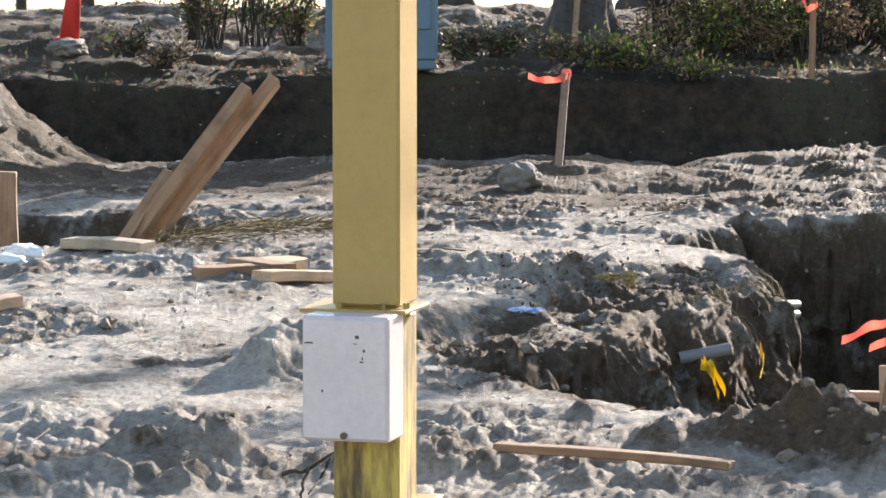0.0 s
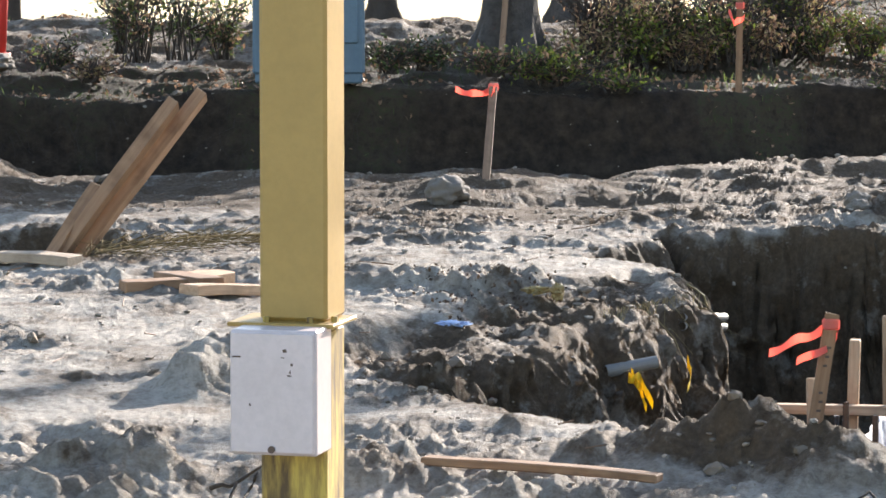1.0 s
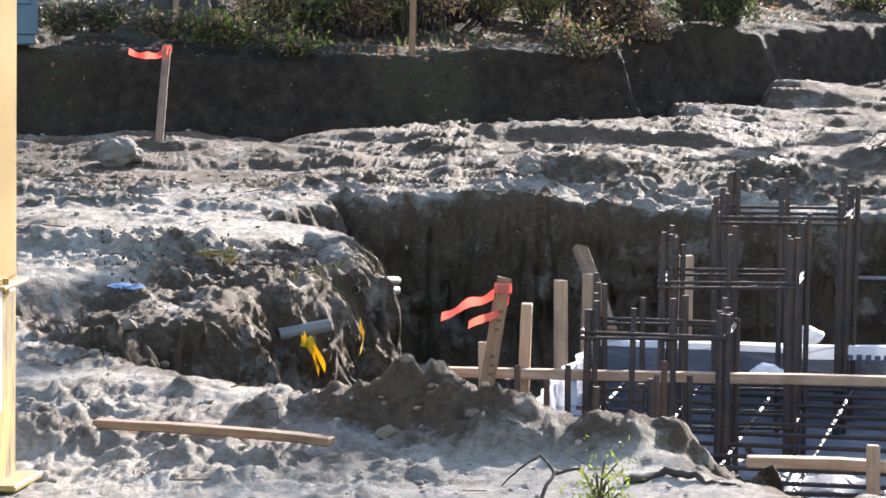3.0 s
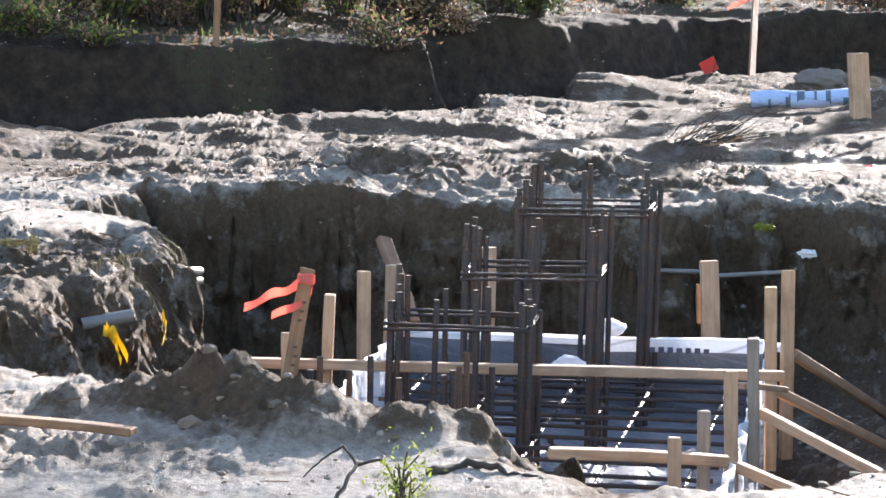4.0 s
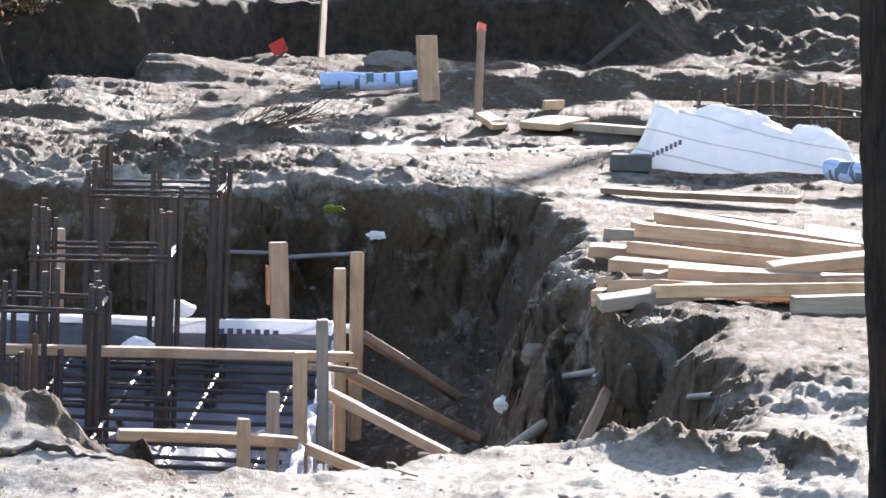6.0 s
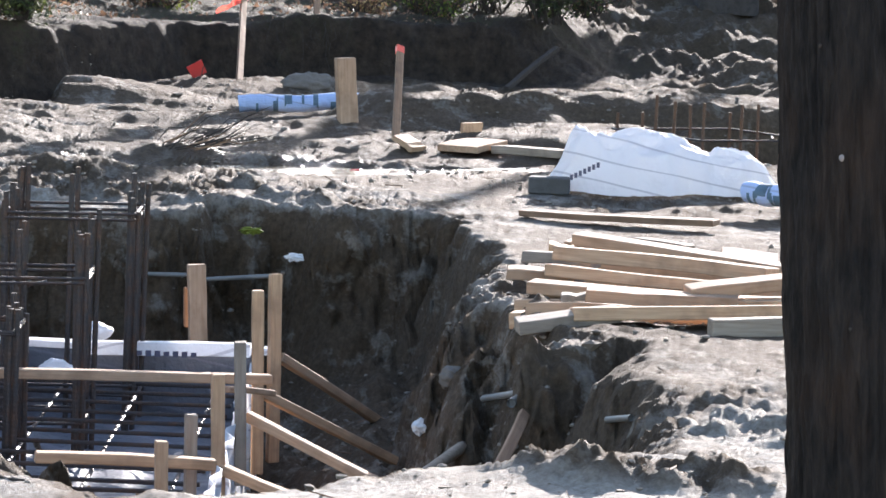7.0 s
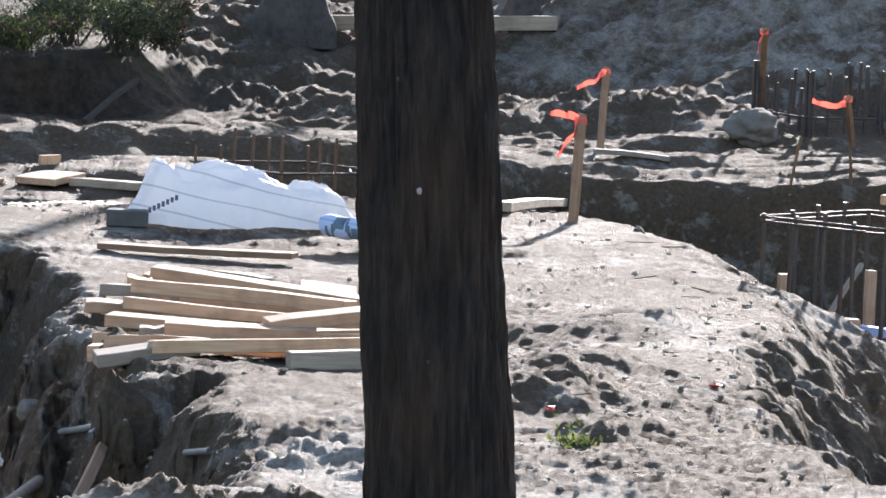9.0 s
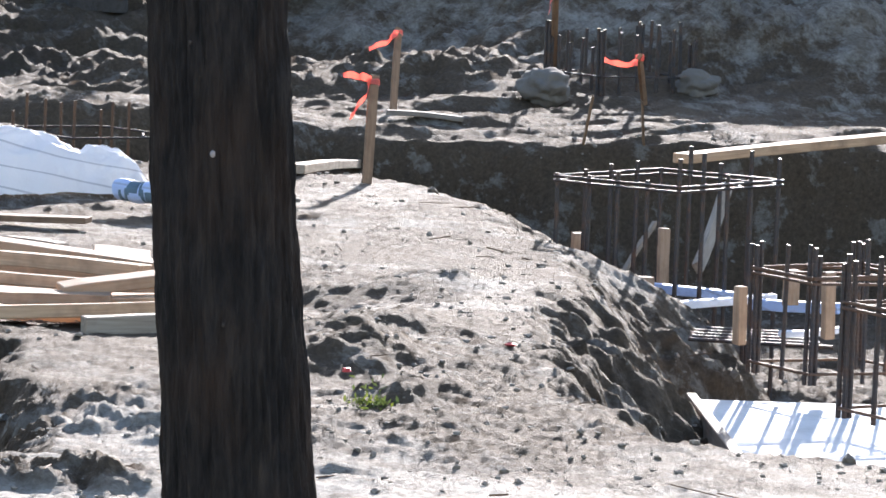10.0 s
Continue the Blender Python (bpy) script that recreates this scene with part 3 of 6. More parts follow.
    return tagged(new("ground", me), "dug-up grey sandy soil with pits and heaps", "ground", kind="structure")


build_ground()


# ---- the yellow post with its box ----
def yellow_post():
    base = thing("steel_post", "yellow painted steel post with a flange plate, worn at the foot", "post", Matrix.Translation(on_ground(-0.85, 10.2)) @ pose(0, 0, 0, 0, 0, -15))
    w = 0.155
    part("upper_post", box(w, w, 2.3, 0.008, (0, 0, 0.46 + 1.15)), YELLOW, base)
    part("lower_post", box(w * 0.98, w * 0.98, 0.56, 0.006, (0, 0, 0.16)), YELLOWWOOD, base, "worn yellow foot with dark stains")
    flange = part("flange_plate", box(0.245, 0.2, 0.009, 0.002, (-0.018, -0.02, 0.455)), YELLOW, base)
    part("base_plate", box(0.23, 0.23, 0.014, 0.003, (0.012, 0, 0.012)), YELLOW, base)
    for x, y in ((-0.055, -0.1), (0.045, -0.1), (0.09, -0.06)):
        part("bolt", tube([(x, y, 0.455), (x, y, 0.472)], 0.008, 6), YELLOWWOOD, flange)
    cabinet = thing("electrical_box", "white metal electrical box with scuffs, fixed to the yellow post", "electrical box",
                    Matrix.Translation(on_ground(-0.85, 10.2)) @ pose(0, 0, 0, 0, 0, -15))
    part("body", box(0.196, 0.12, 0.276, 0.004, (-0.008, -0.146, 0.316)), WHITEPAINT, cabinet)
    cover = part("cover", box(0.190, 0.012, 0.266, 0.003, (-0.010, -0.209, 0.316)), WHITEPAINT, cabinet)
    part("latch", tube([(-0.01, -0.214, 0.192), (-0.01, -0.222, 0.192)], 0.008, 10), DIRTY, cover, "rusty latch screw")
    for x, z, w, h in ((0.02, 0.41, 0.014, 0.01), (0.035, 0.38, 0.006, 0.008), (0.015, 0.395, 0.01, 0.004), (0.03, 0.355, 0.012, 0.004), (-0.06, 0.29, 0.005, 0.006), (-0.09, 0.395, 0.03, 0.002), (0.032, 0.365, 0.004, 0.012)):
        part("dirt_spot", box(w * 0.7, 0.001, h * 0.7, 0, (x, -0.2155, z), jitter=0.0015), DIRTY, cover, "dark dirt spot")
    return base


yellow_post()


# ---- the dark trunk near the camera ----
def dark_trunk():
    bm = bmesh.new()
    rows, sides = 420, 260
    rings = []
    p0, p1 = TRUNK_LOW, TRUNK_HIGH
    for i in range(rows + 1):
        t = -0.38 + 2.5 * i / rows
        c = p0 + (p1 - p0) * t
        r = 0.1375 - 0.0165 * t + 0.03 * max(0, -t) ** 2
        ring = []
        for s in range(sides):
            a = 2 * math.pi * s / sides
            q = Vector((math.cos(a), math.sin(a), 0))
            bend = 0.25 * noise.noise(Vector((q.x * 2, q.y * 2, c.z * 3 + 9)))
            e = Vector((q.x * 9 + bend, q.y * 9 + bend, c.z * 4.2))
            k = -abs(noise.noise(e)) * 0.016 + 0.006 + noise.fractal(e * 2.3, 0.8, 2.1, 4) * 0.0045
            k += noise.noise(Vector((q.x * 1.5, q.y * 1.5, c.z * 2.2 + 4))) * 0.008 + noise.noise(Vector((q.x * 2.5, q.y * 2.5, c.z * 7))) * 0.005
            ring.append(bm.verts.new(c + q * (r + k)))
        rings.append(ring)
    for a, b in zip(rings, rings[1:]):
        for s in range(sides):
            bm.faces.new((a[s], a[(s + 1) % sides], b[(s + 1) % sides], b[s]))
    bm.faces.new(rings[-1])
    base = thing("tree", "dark almost black fibrous tree trunk, slightly leaning", "tree", Matrix.Translation((p0.x, p0.y, 0)))
    inv = base.matrix_basis.inverted()
    part("trunk", bm, BARK, base, "", inv, True)
    for at, s in ((KNOT, 0.0065), (KNOT + Vector((-0.05, 0, 0.2)), 0.004), (KNOT + Vector((0.03, 0, -0.31)), 0.004)):
        part("scar", lump(s, (0.8, 0.5, 1), 0.3, 1, 2, s * 900), PALESCAR if s > 0.005 else ROOT, base, "small pale scar in the bark", inv @ Matrix.Translation(at), True)
    return base


KNOT = Vector((2.658, 7.810, 0.937))
TRUNK_LOW, TRUNK_HIGH = Vector((2.768, 7.931, 0.306)), Vector((2.704, 7.953, 1.22))
dark_trunk()


# ---- boards, stakes and bars ----
def put(name, bm, mat, parent, world_pose, label="", smooth=False):
    """A part whose place is given in the world."""
    return part(name, bm, mat, parent, label, parent.matrix_basis.inverted() @ world_pose, smooth)


def plank_mesh(length, width, thick, warp=0.004, bevel=0.003):
    bm = box(length, width, thick, 0)
    long = [e for e in bm.edges if abs((e.verts[0].co - e.verts[1].co).normalized().x) > 0.9]
    bmesh.ops.subdivide_edges(bm, edges=long, cuts=5, use_grid_fill=True)
    k = random.uniform(0, 9)
    for v in bm.verts:
        s = v.co.x / max(length, 0.1)
        v.co.z += warp * (math.sin(3 * s + k) + 0.4 * noise.noise(Vector((s * 5, k, 0))))
        v.co.y += warp * 0.8 * math.sin(2.3 * s + 2 * k)
        v.co += Vector((random.uniform(-1, 1) * 0.002, random.uniform(-1, 1) * 0.0008, random.uniform(-1, 1) * 0.0008))
    sharp = [e for e in bm.edges if e.calc_face_angle(0) > 0.8]
    bmesh.ops.bevel(bm, geom=sharp, offset=bevel, segments=1, affect="EDGES", profile=0.5)
    return bm


def board(p0, p1, width, thick, label="rough sawn pine board lying on the soil", mat=None, twist=0, group="", name="board", warp=0.006, up=(0, 0, 1)):
    m, length = along(p0, p1, up, twist)
    return thing(name, label, "board", m, group, bm=plank_mesh(length, width, thick, warp), mat=mat or PINE)


def upright(parent, p0, p1, width, thick, turn=0, mat=None, name="post", label=""):
    m, length = along(p0, p1, (0, 1, 0), turn)
    return put(name, plank_mesh(length, width, thick, 0.002), mat or PINE, parent, m, label)


def ribbed_bar(p0, p1, r=0.0085, ribs=True, bm=None):
    p0, p1 = Vector(p0), Vector(p1)
    n = max(2, int((p1 - p0).length / 0.0075)) if ribs else 1
    pts = [p0.lerp(p1, i / n) for i in range(n + 1)]
    return tube(pts, r, 7, bm, True, [r * (1.05 if i % 2 else 0.96) for i in range(n + 1)] if ribs else None)


def cage(foot, size_x, size_y, turn, height, hoops, per_side=3, label="", tall=None, mat=None, group="column cages", r=0.009, spliced=True, ties=None):
    """A square column cage of upright bars tied by hoops; foot is the middle of its base."""
    base = thing("rebar_cage", label, "rebar cage", Matrix.Translation(foot) @ pose(0, 0, 0, 0, 0, turn), group)
    hx, hy = size_x / 2, size_y / 2
    places = []
    for i in range(per_side + 1):
        s = -1 + 2 * i / per_side
        places += [(s * hx, -hy), (s * hx, hy)]
        if 0 < i < per_side:
            places += [(-hx, s * hy), (hx, s * hy)]
    for n, (x, y) in enumerate(places):
        h = height * random.uniform(0.86, 1.03) if tall is None else tall(n, x, y)
        lean = random.uniform(-0.012, 0.012), random.uniform(-0.012, 0.012)
        part("bar", ribbed_bar((x, y, 0), (x + lean[0], y + lean[1], h), r), mat or REBAR, base)
        if spliced and abs(x) == hx and abs(y) == hy:
            for ox, oy in ((0.02, 0.004), (-0.008, 0.021)):
                part("bar", ribbed_bar((x + ox, y + oy, 0), (x + ox + lean[0], y + oy, h * random.uniform(0.93, 1.04)), r), mat or REBAR, base)
    q = r * 1.5
    for z in hoops:
        for k in range(random.choice((1, 2))):
            dz = 0.018 * k
            a, b = hx + q, hy + q
            tilt = random.uniform(-0.012, 0.012)
            ring = [(-a, -b, z + dz), (a, -b, z + dz + tilt), (a, b, z + dz + tilt), (-a, b, z + dz), (-a, -b, z + dz)]
            bm = bmesh.new()
            for u, v in zip(ring, ring[1:]):
                tube([u, v], 0.0055, 6, bm)
            hoop = part("hoop", bm, ties or REBAR, base, "rusty hoop" if ties else "dark steel hoop")
        part("hoop_tail", tube([(hx * 0.2, -b, z), (hx * 0.2 + 0.05, -b + 0.07, z + 0.006)], 0.0055, 6), ties or REBAR, hoop)
    return base


def ribbon_mesh(points, width, seed=0, thick=0.0012):
    """A fluttering strip of flagging tape along points."""
    pts = [Vector(p) for p in points]
    n = 18
    bm = bmesh.new()
    rows = []
    for i in range(n + 1):
        t = i / n * (len(pts) - 1)
        k = min(int(t), len(pts) - 2)
        p = pts[k].lerp(pts[k + 1], t - k)
        w = width * (1 - 0.25 * (i / n))
        a = 0.5 + 0.5 * math.sin(i * 0.7 + seed)
        up = Vector((0.1, 0.35 * math.sin(i * 0.5 + seed), 1)).normalized() * w * (0.75 + 0.25 * a)
        p = p + Vector((0, 0.012 * math.sin(i * 0.6 + seed), 0.003 * math.sin(i * 0.7 + seed)))
        off = Vector((0, thick, 0))
        rows.append([bm.verts.new(q) for q in (p - up / 2, p + up / 2, p + up / 2 + off, p - up / 2 + off)])
    for a, b in zip(rows, rows[1:]):
        for k in range(4):
            bm.faces.new((a[k], a[(k + 1) % 4], b[(k + 1) % 4], b[k]))
    bm.faces.new(rows[0][::-1])
    bm.faces.new(rows[-1])
    return bm


def survey_stake(p0, p1, width, ribbons=(), label="", writing=False, painted=0.0, seed=0):
    p0, p1 = Vector(p0), Vector(p1)
    low = p0 - (p1 - p0).normalized() * 0.12
    base = thing("survey_stake", label or "wooden survey stake with a fluttering orange ribbon, driven into the soil", "survey stake", Matrix.Translation(p0), "survey stakes")
    m, length = along(low, p1, (0, 1, 0))
    put("shaft", plank_mesh(length, width, 0.019, 0.001, 0.0015), STAKEWOOD, base, m)
    if painted:
        mm, _ = along(p1 - (p1 - p0).normalized() * painted, p1 + (p1 - p0).normalized() * 0.001, (0, 1, 0))
        put("painted_top", box(painted, width + 0.004, 0.023, 0.001), ORANGE, base, mm, "orange painted top")
    if ribbons:
        c = p1 - (p1 - p0).normalized() * 0.03
        mm, _ = along(c - Vector((0, 0, 0.016)), c + Vector((0, 0, 0.016)), (0, 1, 0))
        knot = put("knot", box(0.034, width + 0.01, 0.028, 0.006), RIBBON, base, mm, "knotted ribbon")
    for i, pts in enumerate(ribbons):
        part("ribbon", ribbon_mesh([Vector(p) for p in pts], 0.036, seed + i * 2), RIBBON, knot, "fluttering orange ribbon", mm.inverted())
    if writing:
        d = (p1 - p0)
        for k in range(9):
            if k in (4, 5):
                continue
            q = p0 + d * (0.12 + 0.075 * k)
            put("pencil_mark", box(0.012, 0.002, 0.007, 0, (q.x + 0.002 * (k % 3), q.y - 0.0105, q.z)), DIRTY, base, Matrix.Identity(4), "dark hand-written mark")
    return base


# ---- the fabric-lined footing in the near pit ----
FOOT_BR, FOOT_FR, FOOT_BL = Vector((3.10, 15.08, -0.33)), Vector((2.39, 12.27, -0.38)), Vector((1.88, 15.42, -0.34))
ACROSS, LENGTHWAYS = FOOT_BL - FOOT_BR, FOOT_FR - FOOT_BR


def foot_spot(u, v, z):
    """A place in the footing: u from its right edge to its left edge, v from back to front."""
    p = FOOT_BR + ACROSS * u + LENGTHWAYS * v
    return Vector((p.x, p.y, z))


def cloth(corner, side_u, side_v, nu=26, nv=20, wave=0.02, seed=0, thick=0.003):
    bm = bmesh.new()
    grid = {}
    n = side_u.cross(side_v).normalized()
    for layer in range(2):
        for i in range(nu + 1):
            for j in range(nv + 1):
                p = corner + side_u * (i / nu) + side_v * (j / nv)
                w = noise.fractal(Vector((p.x * 5 + seed, p.y * 5, p.z * 5)), 0.9, 2, 4) + 0.5 * math.sin(i * 1.1 + seed)
                grid[layer, i, j] = bm.verts.new(p + n * (wave * w + thick * layer))
    for i in range(nu):
        for j in range(nv):
            bm.faces.new([grid[0, a, b] for a, b in ((i, j), (i + 1, j), (i + 1, j + 1), (i, j + 1))])
            bm.faces.new([grid[1, a, b] for a, b in ((i, j), (i, j + 1), (i + 1, j + 1), (i + 1, j))])
    edge = [(i, 0) for i in range(nu)] + [(nu, j) for j in range(nv)] + [(i, nv) for i in range(nu, 0, -1)] + [(0, j) for j in range(nv, 0, -1)]
    for a, b in zip(edge, edge[1:] + edge[:1]):
        bm.faces.new((grid[0, *a], grid[1, *a], grid[1, *b], grid[0, *b]))
    bmesh.ops.recalc_face_normals(bm, faces=bm.faces[:])
    return bm


def formwork():
    f = thing("footing_formwork", "timber-braced footing formwork lined with white printed fabric", "formwork", Matrix.Translation(foot_spot(0.5, 0.5, -0.8)))
    one = Matrix.Identity(4)
    up = Vector((0, 0, 1))
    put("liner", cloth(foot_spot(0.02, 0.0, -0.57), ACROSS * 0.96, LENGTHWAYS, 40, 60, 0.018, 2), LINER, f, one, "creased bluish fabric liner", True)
    put("side_sheet", cloth(foot_spot(0.0, -0.02, -0.80), LENGTHWAYS * 1.03, up * 0.47, 60, 14, 0.02, 5), FABRIC, f, one, "white fabric side sheet", True)
    put("side_sheet", cloth(foot_spot(1.0, 0.0, -0.80), LENGTHWAYS * 0.62, up * 0.48, 40, 14, 0.02, 8), FABRIC, f, one, "white fabric side sheet", True)
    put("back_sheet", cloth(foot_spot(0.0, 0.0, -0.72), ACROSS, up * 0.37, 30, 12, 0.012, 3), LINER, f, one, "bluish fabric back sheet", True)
    # fabric rolled over the back board
    m, length = along(foot_spot(-0.03, -0.012, -0.345), foot_spot(1.02, -0.012, -0.345))
    put("edge_board", plank_mesh(length, 0.09, 0.022, 0.004), FABRIC, f, m, "white wrapped edge board")
    m, length = along(foot_spot(0.02, 0.028, -0.335), foot_spot(0.48, 0.028, -0.345))
    put("edge_board", plank_mesh(length, 0.05, 0.045, 0.003), FABRIC, f, m, "white wrapped edge board")
    bm = bmesh.new()
    for k in range(8):
        q = foot_spot(0.17 + 0.024 * k, 0.0404, -0.352)
        box(0.019, 0.002, 0.02 if k % 3 else 0.016, 0, q, bm)
    put("print_bar", bm, PRINT, f, one, "dark printed lettering bars")
    # crumpled ends of fabric
    for c, s in (((2.535, 15.088, -0.279), 0.05), ((2.238, 14.022, -0.265), 0.045)):
        put("fabric_end", lump(s, (1.1, 0.8, 0.6), 0.4, 1.3, 3, s * 70), FABRIC, f, Matrix.Translation(c), "folded end of white fabric", True)
    # posts
    for p0, p1, w, t, mat in (
            ((1.302, 13.437, -0.308), (1.300, 13.437, -0.096), 0.03, 0.03, PINE),
            ((1.441, 13.624, -0.317), (1.446, 13.623, -0.004), 0.033, 0.04, PINE),
            ((1.695, 14.904, -0.372), (1.694, 14.904, -0.076), 0.038, 0.04, PINE),
            ((1.824, 15.292, -0.375), (1.826, 15.291, -0.097), 0.036, 0.04, PINE),
            ((2.191, 15.597, -0.392), (2.195, 15.596, -0.066), 0.066, 0.04, PINE),
            ((2.957, 15.439, -0.386), (2.943, 15.442, -0.091), 0.062, 0.04, PINE),
            ((2.926, 15.506, -0.316), (2.924, 15.507, -0.179), 0.018, 0.02, STAKEWOOD),
            ((3.113, 14.878, -0.693), (3.103, 14.880, -0.060), 0.038, 0.04, PINE),
            ((2.922, 14.203, -0.626), (2.908, 14.205, -0.040), 0.038, 0.04, PINE),
            ((2.722, 13.478, -0.548), (2.712, 13.480, -0.112), 0.036, 0.04, GREYWOOD),
            ((2.513, 12.755, -0.491), (2.506, 12.756, -0.114), 0.037, 0.04, PINE),
            ((2.349, 12.328, -0.398), (2.349, 12.328, -0.169), 0.032, 0.035, GREYWOOD),
            ((2.197, 11.899, -0.482), (2.190, 11.900, -0.180), 0.034, 0.035, PINE),
            ((2.076, 11.616, -0.462), (2.071, 11.617, -0.292), 0.032, 0.03, PINE)):
        upright(f, p0, p1, w, t, random.uniform(-12, 12), mat)
    # rails
    for p0, p1, w, t in (((1.208, 13.566, -0.198), (2.846, 13.657, -0.255), 0.045, 0.03), ((1.898, 12.203, -0.269), (2.388, 12.168, -0.284), 0.05, 0.03),
                         ((2.759, 13.929, -0.321), (2.938, 14.097, -0.350), 0.04, 0.02)):
        m, length = along(p0, p1, (0, 0, 1))
        put("rail", plank_mesh(length, w, t, 0.004), PINE, f, m)
    # braces down to the pit wall
    for p0, p1 in (((3.126, 14.875, -0.335), (3.594, 15.283, -0.632)), ((2.926, 14.202, -0.363), (3.442, 14.497, -0.633)),
                   ((2.747, 13.524, -0.345), (3.148, 13.231, -0.530)), ((2.520, 12.753, -0.382), (2.735, 12.607, -0.467))):
        m, length = along(p0, p1, (0, 0, 1))
        put("brace", plank_mesh(length, 0.036, 0.03, 0.003), PINE, f, m)


formwork()


def rebar_mat():
    f = thing("rebar_mat", "layered mat of ribbed steel bars inside the footing", "rebar mat", Matrix.Translation(foot_spot(0.5, 0.5, -0.7)))
    inv = f.matrix_basis.inverted()
    for z, n in ((-0.43, 13),):
        for k in range(n):
            v = 0.03 + 0.95 * k / (n - 1) + random.uniform(-0.008, 0.008)
            part("bar", ribbed_bar(foot_spot(0.04, v, z + random.uniform(-0.006, 0.006)), foot_spot(0.95, v + random.uniform(-0.006, 0.006), z), 0.007), REBAR, f, m=inv)
        for k in range(5):
            u = 0.1 + 0.2 * k
            part("bar", ribbed_bar(foot_spot(u, 0.02, z - 0.018), foot_spot(u + random.uniform(-0.01, 0.01), 0.98, z - 0.018), 0.0065), REBAR, f, m=inv)
    # dowels that stand up from the mat
    for p0, p1 in (((1.372, 13.430, -0.290), (1.372, 13.430, -0.206)), ((1.390, 13.328, -0.279), (1.389, 13.328, -0.153)), ((1.465, 13.219, -0.276), (1.464, 13.219, -0.178)),
                   ((1.527, 13.212, -0.284), (1.525, 13.212, -0.136)), ((1.725, 13.087, -0.265), (1.724, 13.087, -0.174)), ((1.750, 13.083, -0.264), (1.750, 13.084, -0.160)),
                   ((1.783, 13.180, -0.278), (1.782, 13.180, -0.161)), ((1.818, 13.276, -0.291), (1.816, 13.276, -0.132)), ((1.598, 13.103, -0.268), (1.596, 13.103, -0.185)),
                   ((1.920, 13.464, -0.317), (1.919, 13.464, -0.200))):
        low = Vector(p0)
        low.z = -0.66
        part("dowel", ribbed_bar(low, p1, 0.0095), RUST if random.random() < 0.5 else REBAR, f, "", inv)


rebar_mat()

cage(Vector((1.847, 13.625, -0.332)) + Vector((0, 0, -0.35)), 0.40, 0.34, -14, 0.70, (0.59, 0.12), 3, "rusty column cage of ribbed bars tied by hoops, in the footing", lambda n, x, y: random.uniform(0.63, 0.72))
cage(Vector((2.173, 14.336, -0.431)) + Vector((0, 0, -0.2)), 0.40, 0.36, -14, 0.86, (0.61, 0.17), 2, "middle column cage of ribbed bars tied by hoops, in the footing", lambda n, x, y: random.uniform(0.68, 0.79))
cage(Vector((2.446, 15.002, -0.447)) + Vector((0, 0, -0.2)), 0.40, 0.34, -14, 0.98, (0.765, 0.2), 2, "tallest column cage of ribbed bars tied by hoops, in the footing", lambda n, x, y: random.uniform(0.83, 0.92))

survey_stake((1.277, 13.138, -0.220), (1.329, 13.133, 0.128), 0.041,
             [[(1.315, 13.134, 0.083), (1.231, 13.102, 0.059), (1.138, 13.050, 0.023)], [(1.344, 13.131, 0.081), (1.332, 13.133, 0.039), (1.222, 13.083, -0.005)]],
             "leaning wooden survey stake with hand-written marks and an orange ribbon", True, 0.0, 1)

# leaning board against the pit wall, conduits in the walls
board((1.967, 15.778, -0.357), (1.889, 16.089, -0.090), 0.05, 0.03, "brown board leaning against the pit wall", STAKEWOOD, 12, name="leaning_board")


def conduit(p0, p1, r, label="grey plastic pipe sticking out of the soil", mat=None, hollow=True):
    p0, p1 = Vector(p0), Vector(p1)
    bm = tube([p0, p0.lerp(p1, 0.5), p1], r, 16)
    if hollow:
        end = [f for f in bm.faces if len(f.verts) == 16]
        r_ = bmesh.ops.inset_region(bm, faces=end, thickness=r * 0.2, depth=0)
        way = (p1 - p0).normalized()
        for f in [f for f in bm.faces if len(f.verts) == 16]:
            inward = way if (f.calc_center_median() - p0).length < (f.calc_center_median() - p1).length else -way
            bmesh.ops.translate(bm, verts=f.verts, vec=inward * r * 1.2)
    return thing("pipe", label, "pipe", bm=bm, mat=mat or PIPE)


conduit((1.007, 14.790, -0.065), (1.182, 15.254, -0.117), 0.014)
conduit((1.007, 14.782, -0.094), (1.180, 15.254, -0.150), 0.014)
conduit((0.726, 14.105, -0.158), (0.886, 14.156, -0.134), 0.02)
conduit((2.939, 16.439, -0.236), (3.092, 16.309, -0.225), 0.008, "thin grey conduit across the pit wall", hollow=False)
conduit((3.143, 16.300, -0.239), (3.353, 16.156, -0.209), 0.008, "thin grey conduit across the pit wall", hollow=False)
conduit((3.392, 13.170, -0.241), (3.411, 12.752, -0.163), 0.010)
conduit((3.36, 12.56, -0.14), (3.285, 12.44, -0.153), 0.013, "dark plastic pipe end sticking out of the soil", PIPE)
conduit((3.405, 11.87, -0.118), (3.405, 11.64, -0.08), 0.009)
conduit((3.044, 12.639, -0.417), (3.376, 13.174, -0.357), 0.018, "grey muddy pipe lying on the pit slope", GREYWOOD, False)
board((3.097, 11.904, -0.284), (3.304, 12.366, -0.168), 0.032, 0.022, "brown board leaning on the pit slope", STAKEWOOD, 40, name="leaning_board")


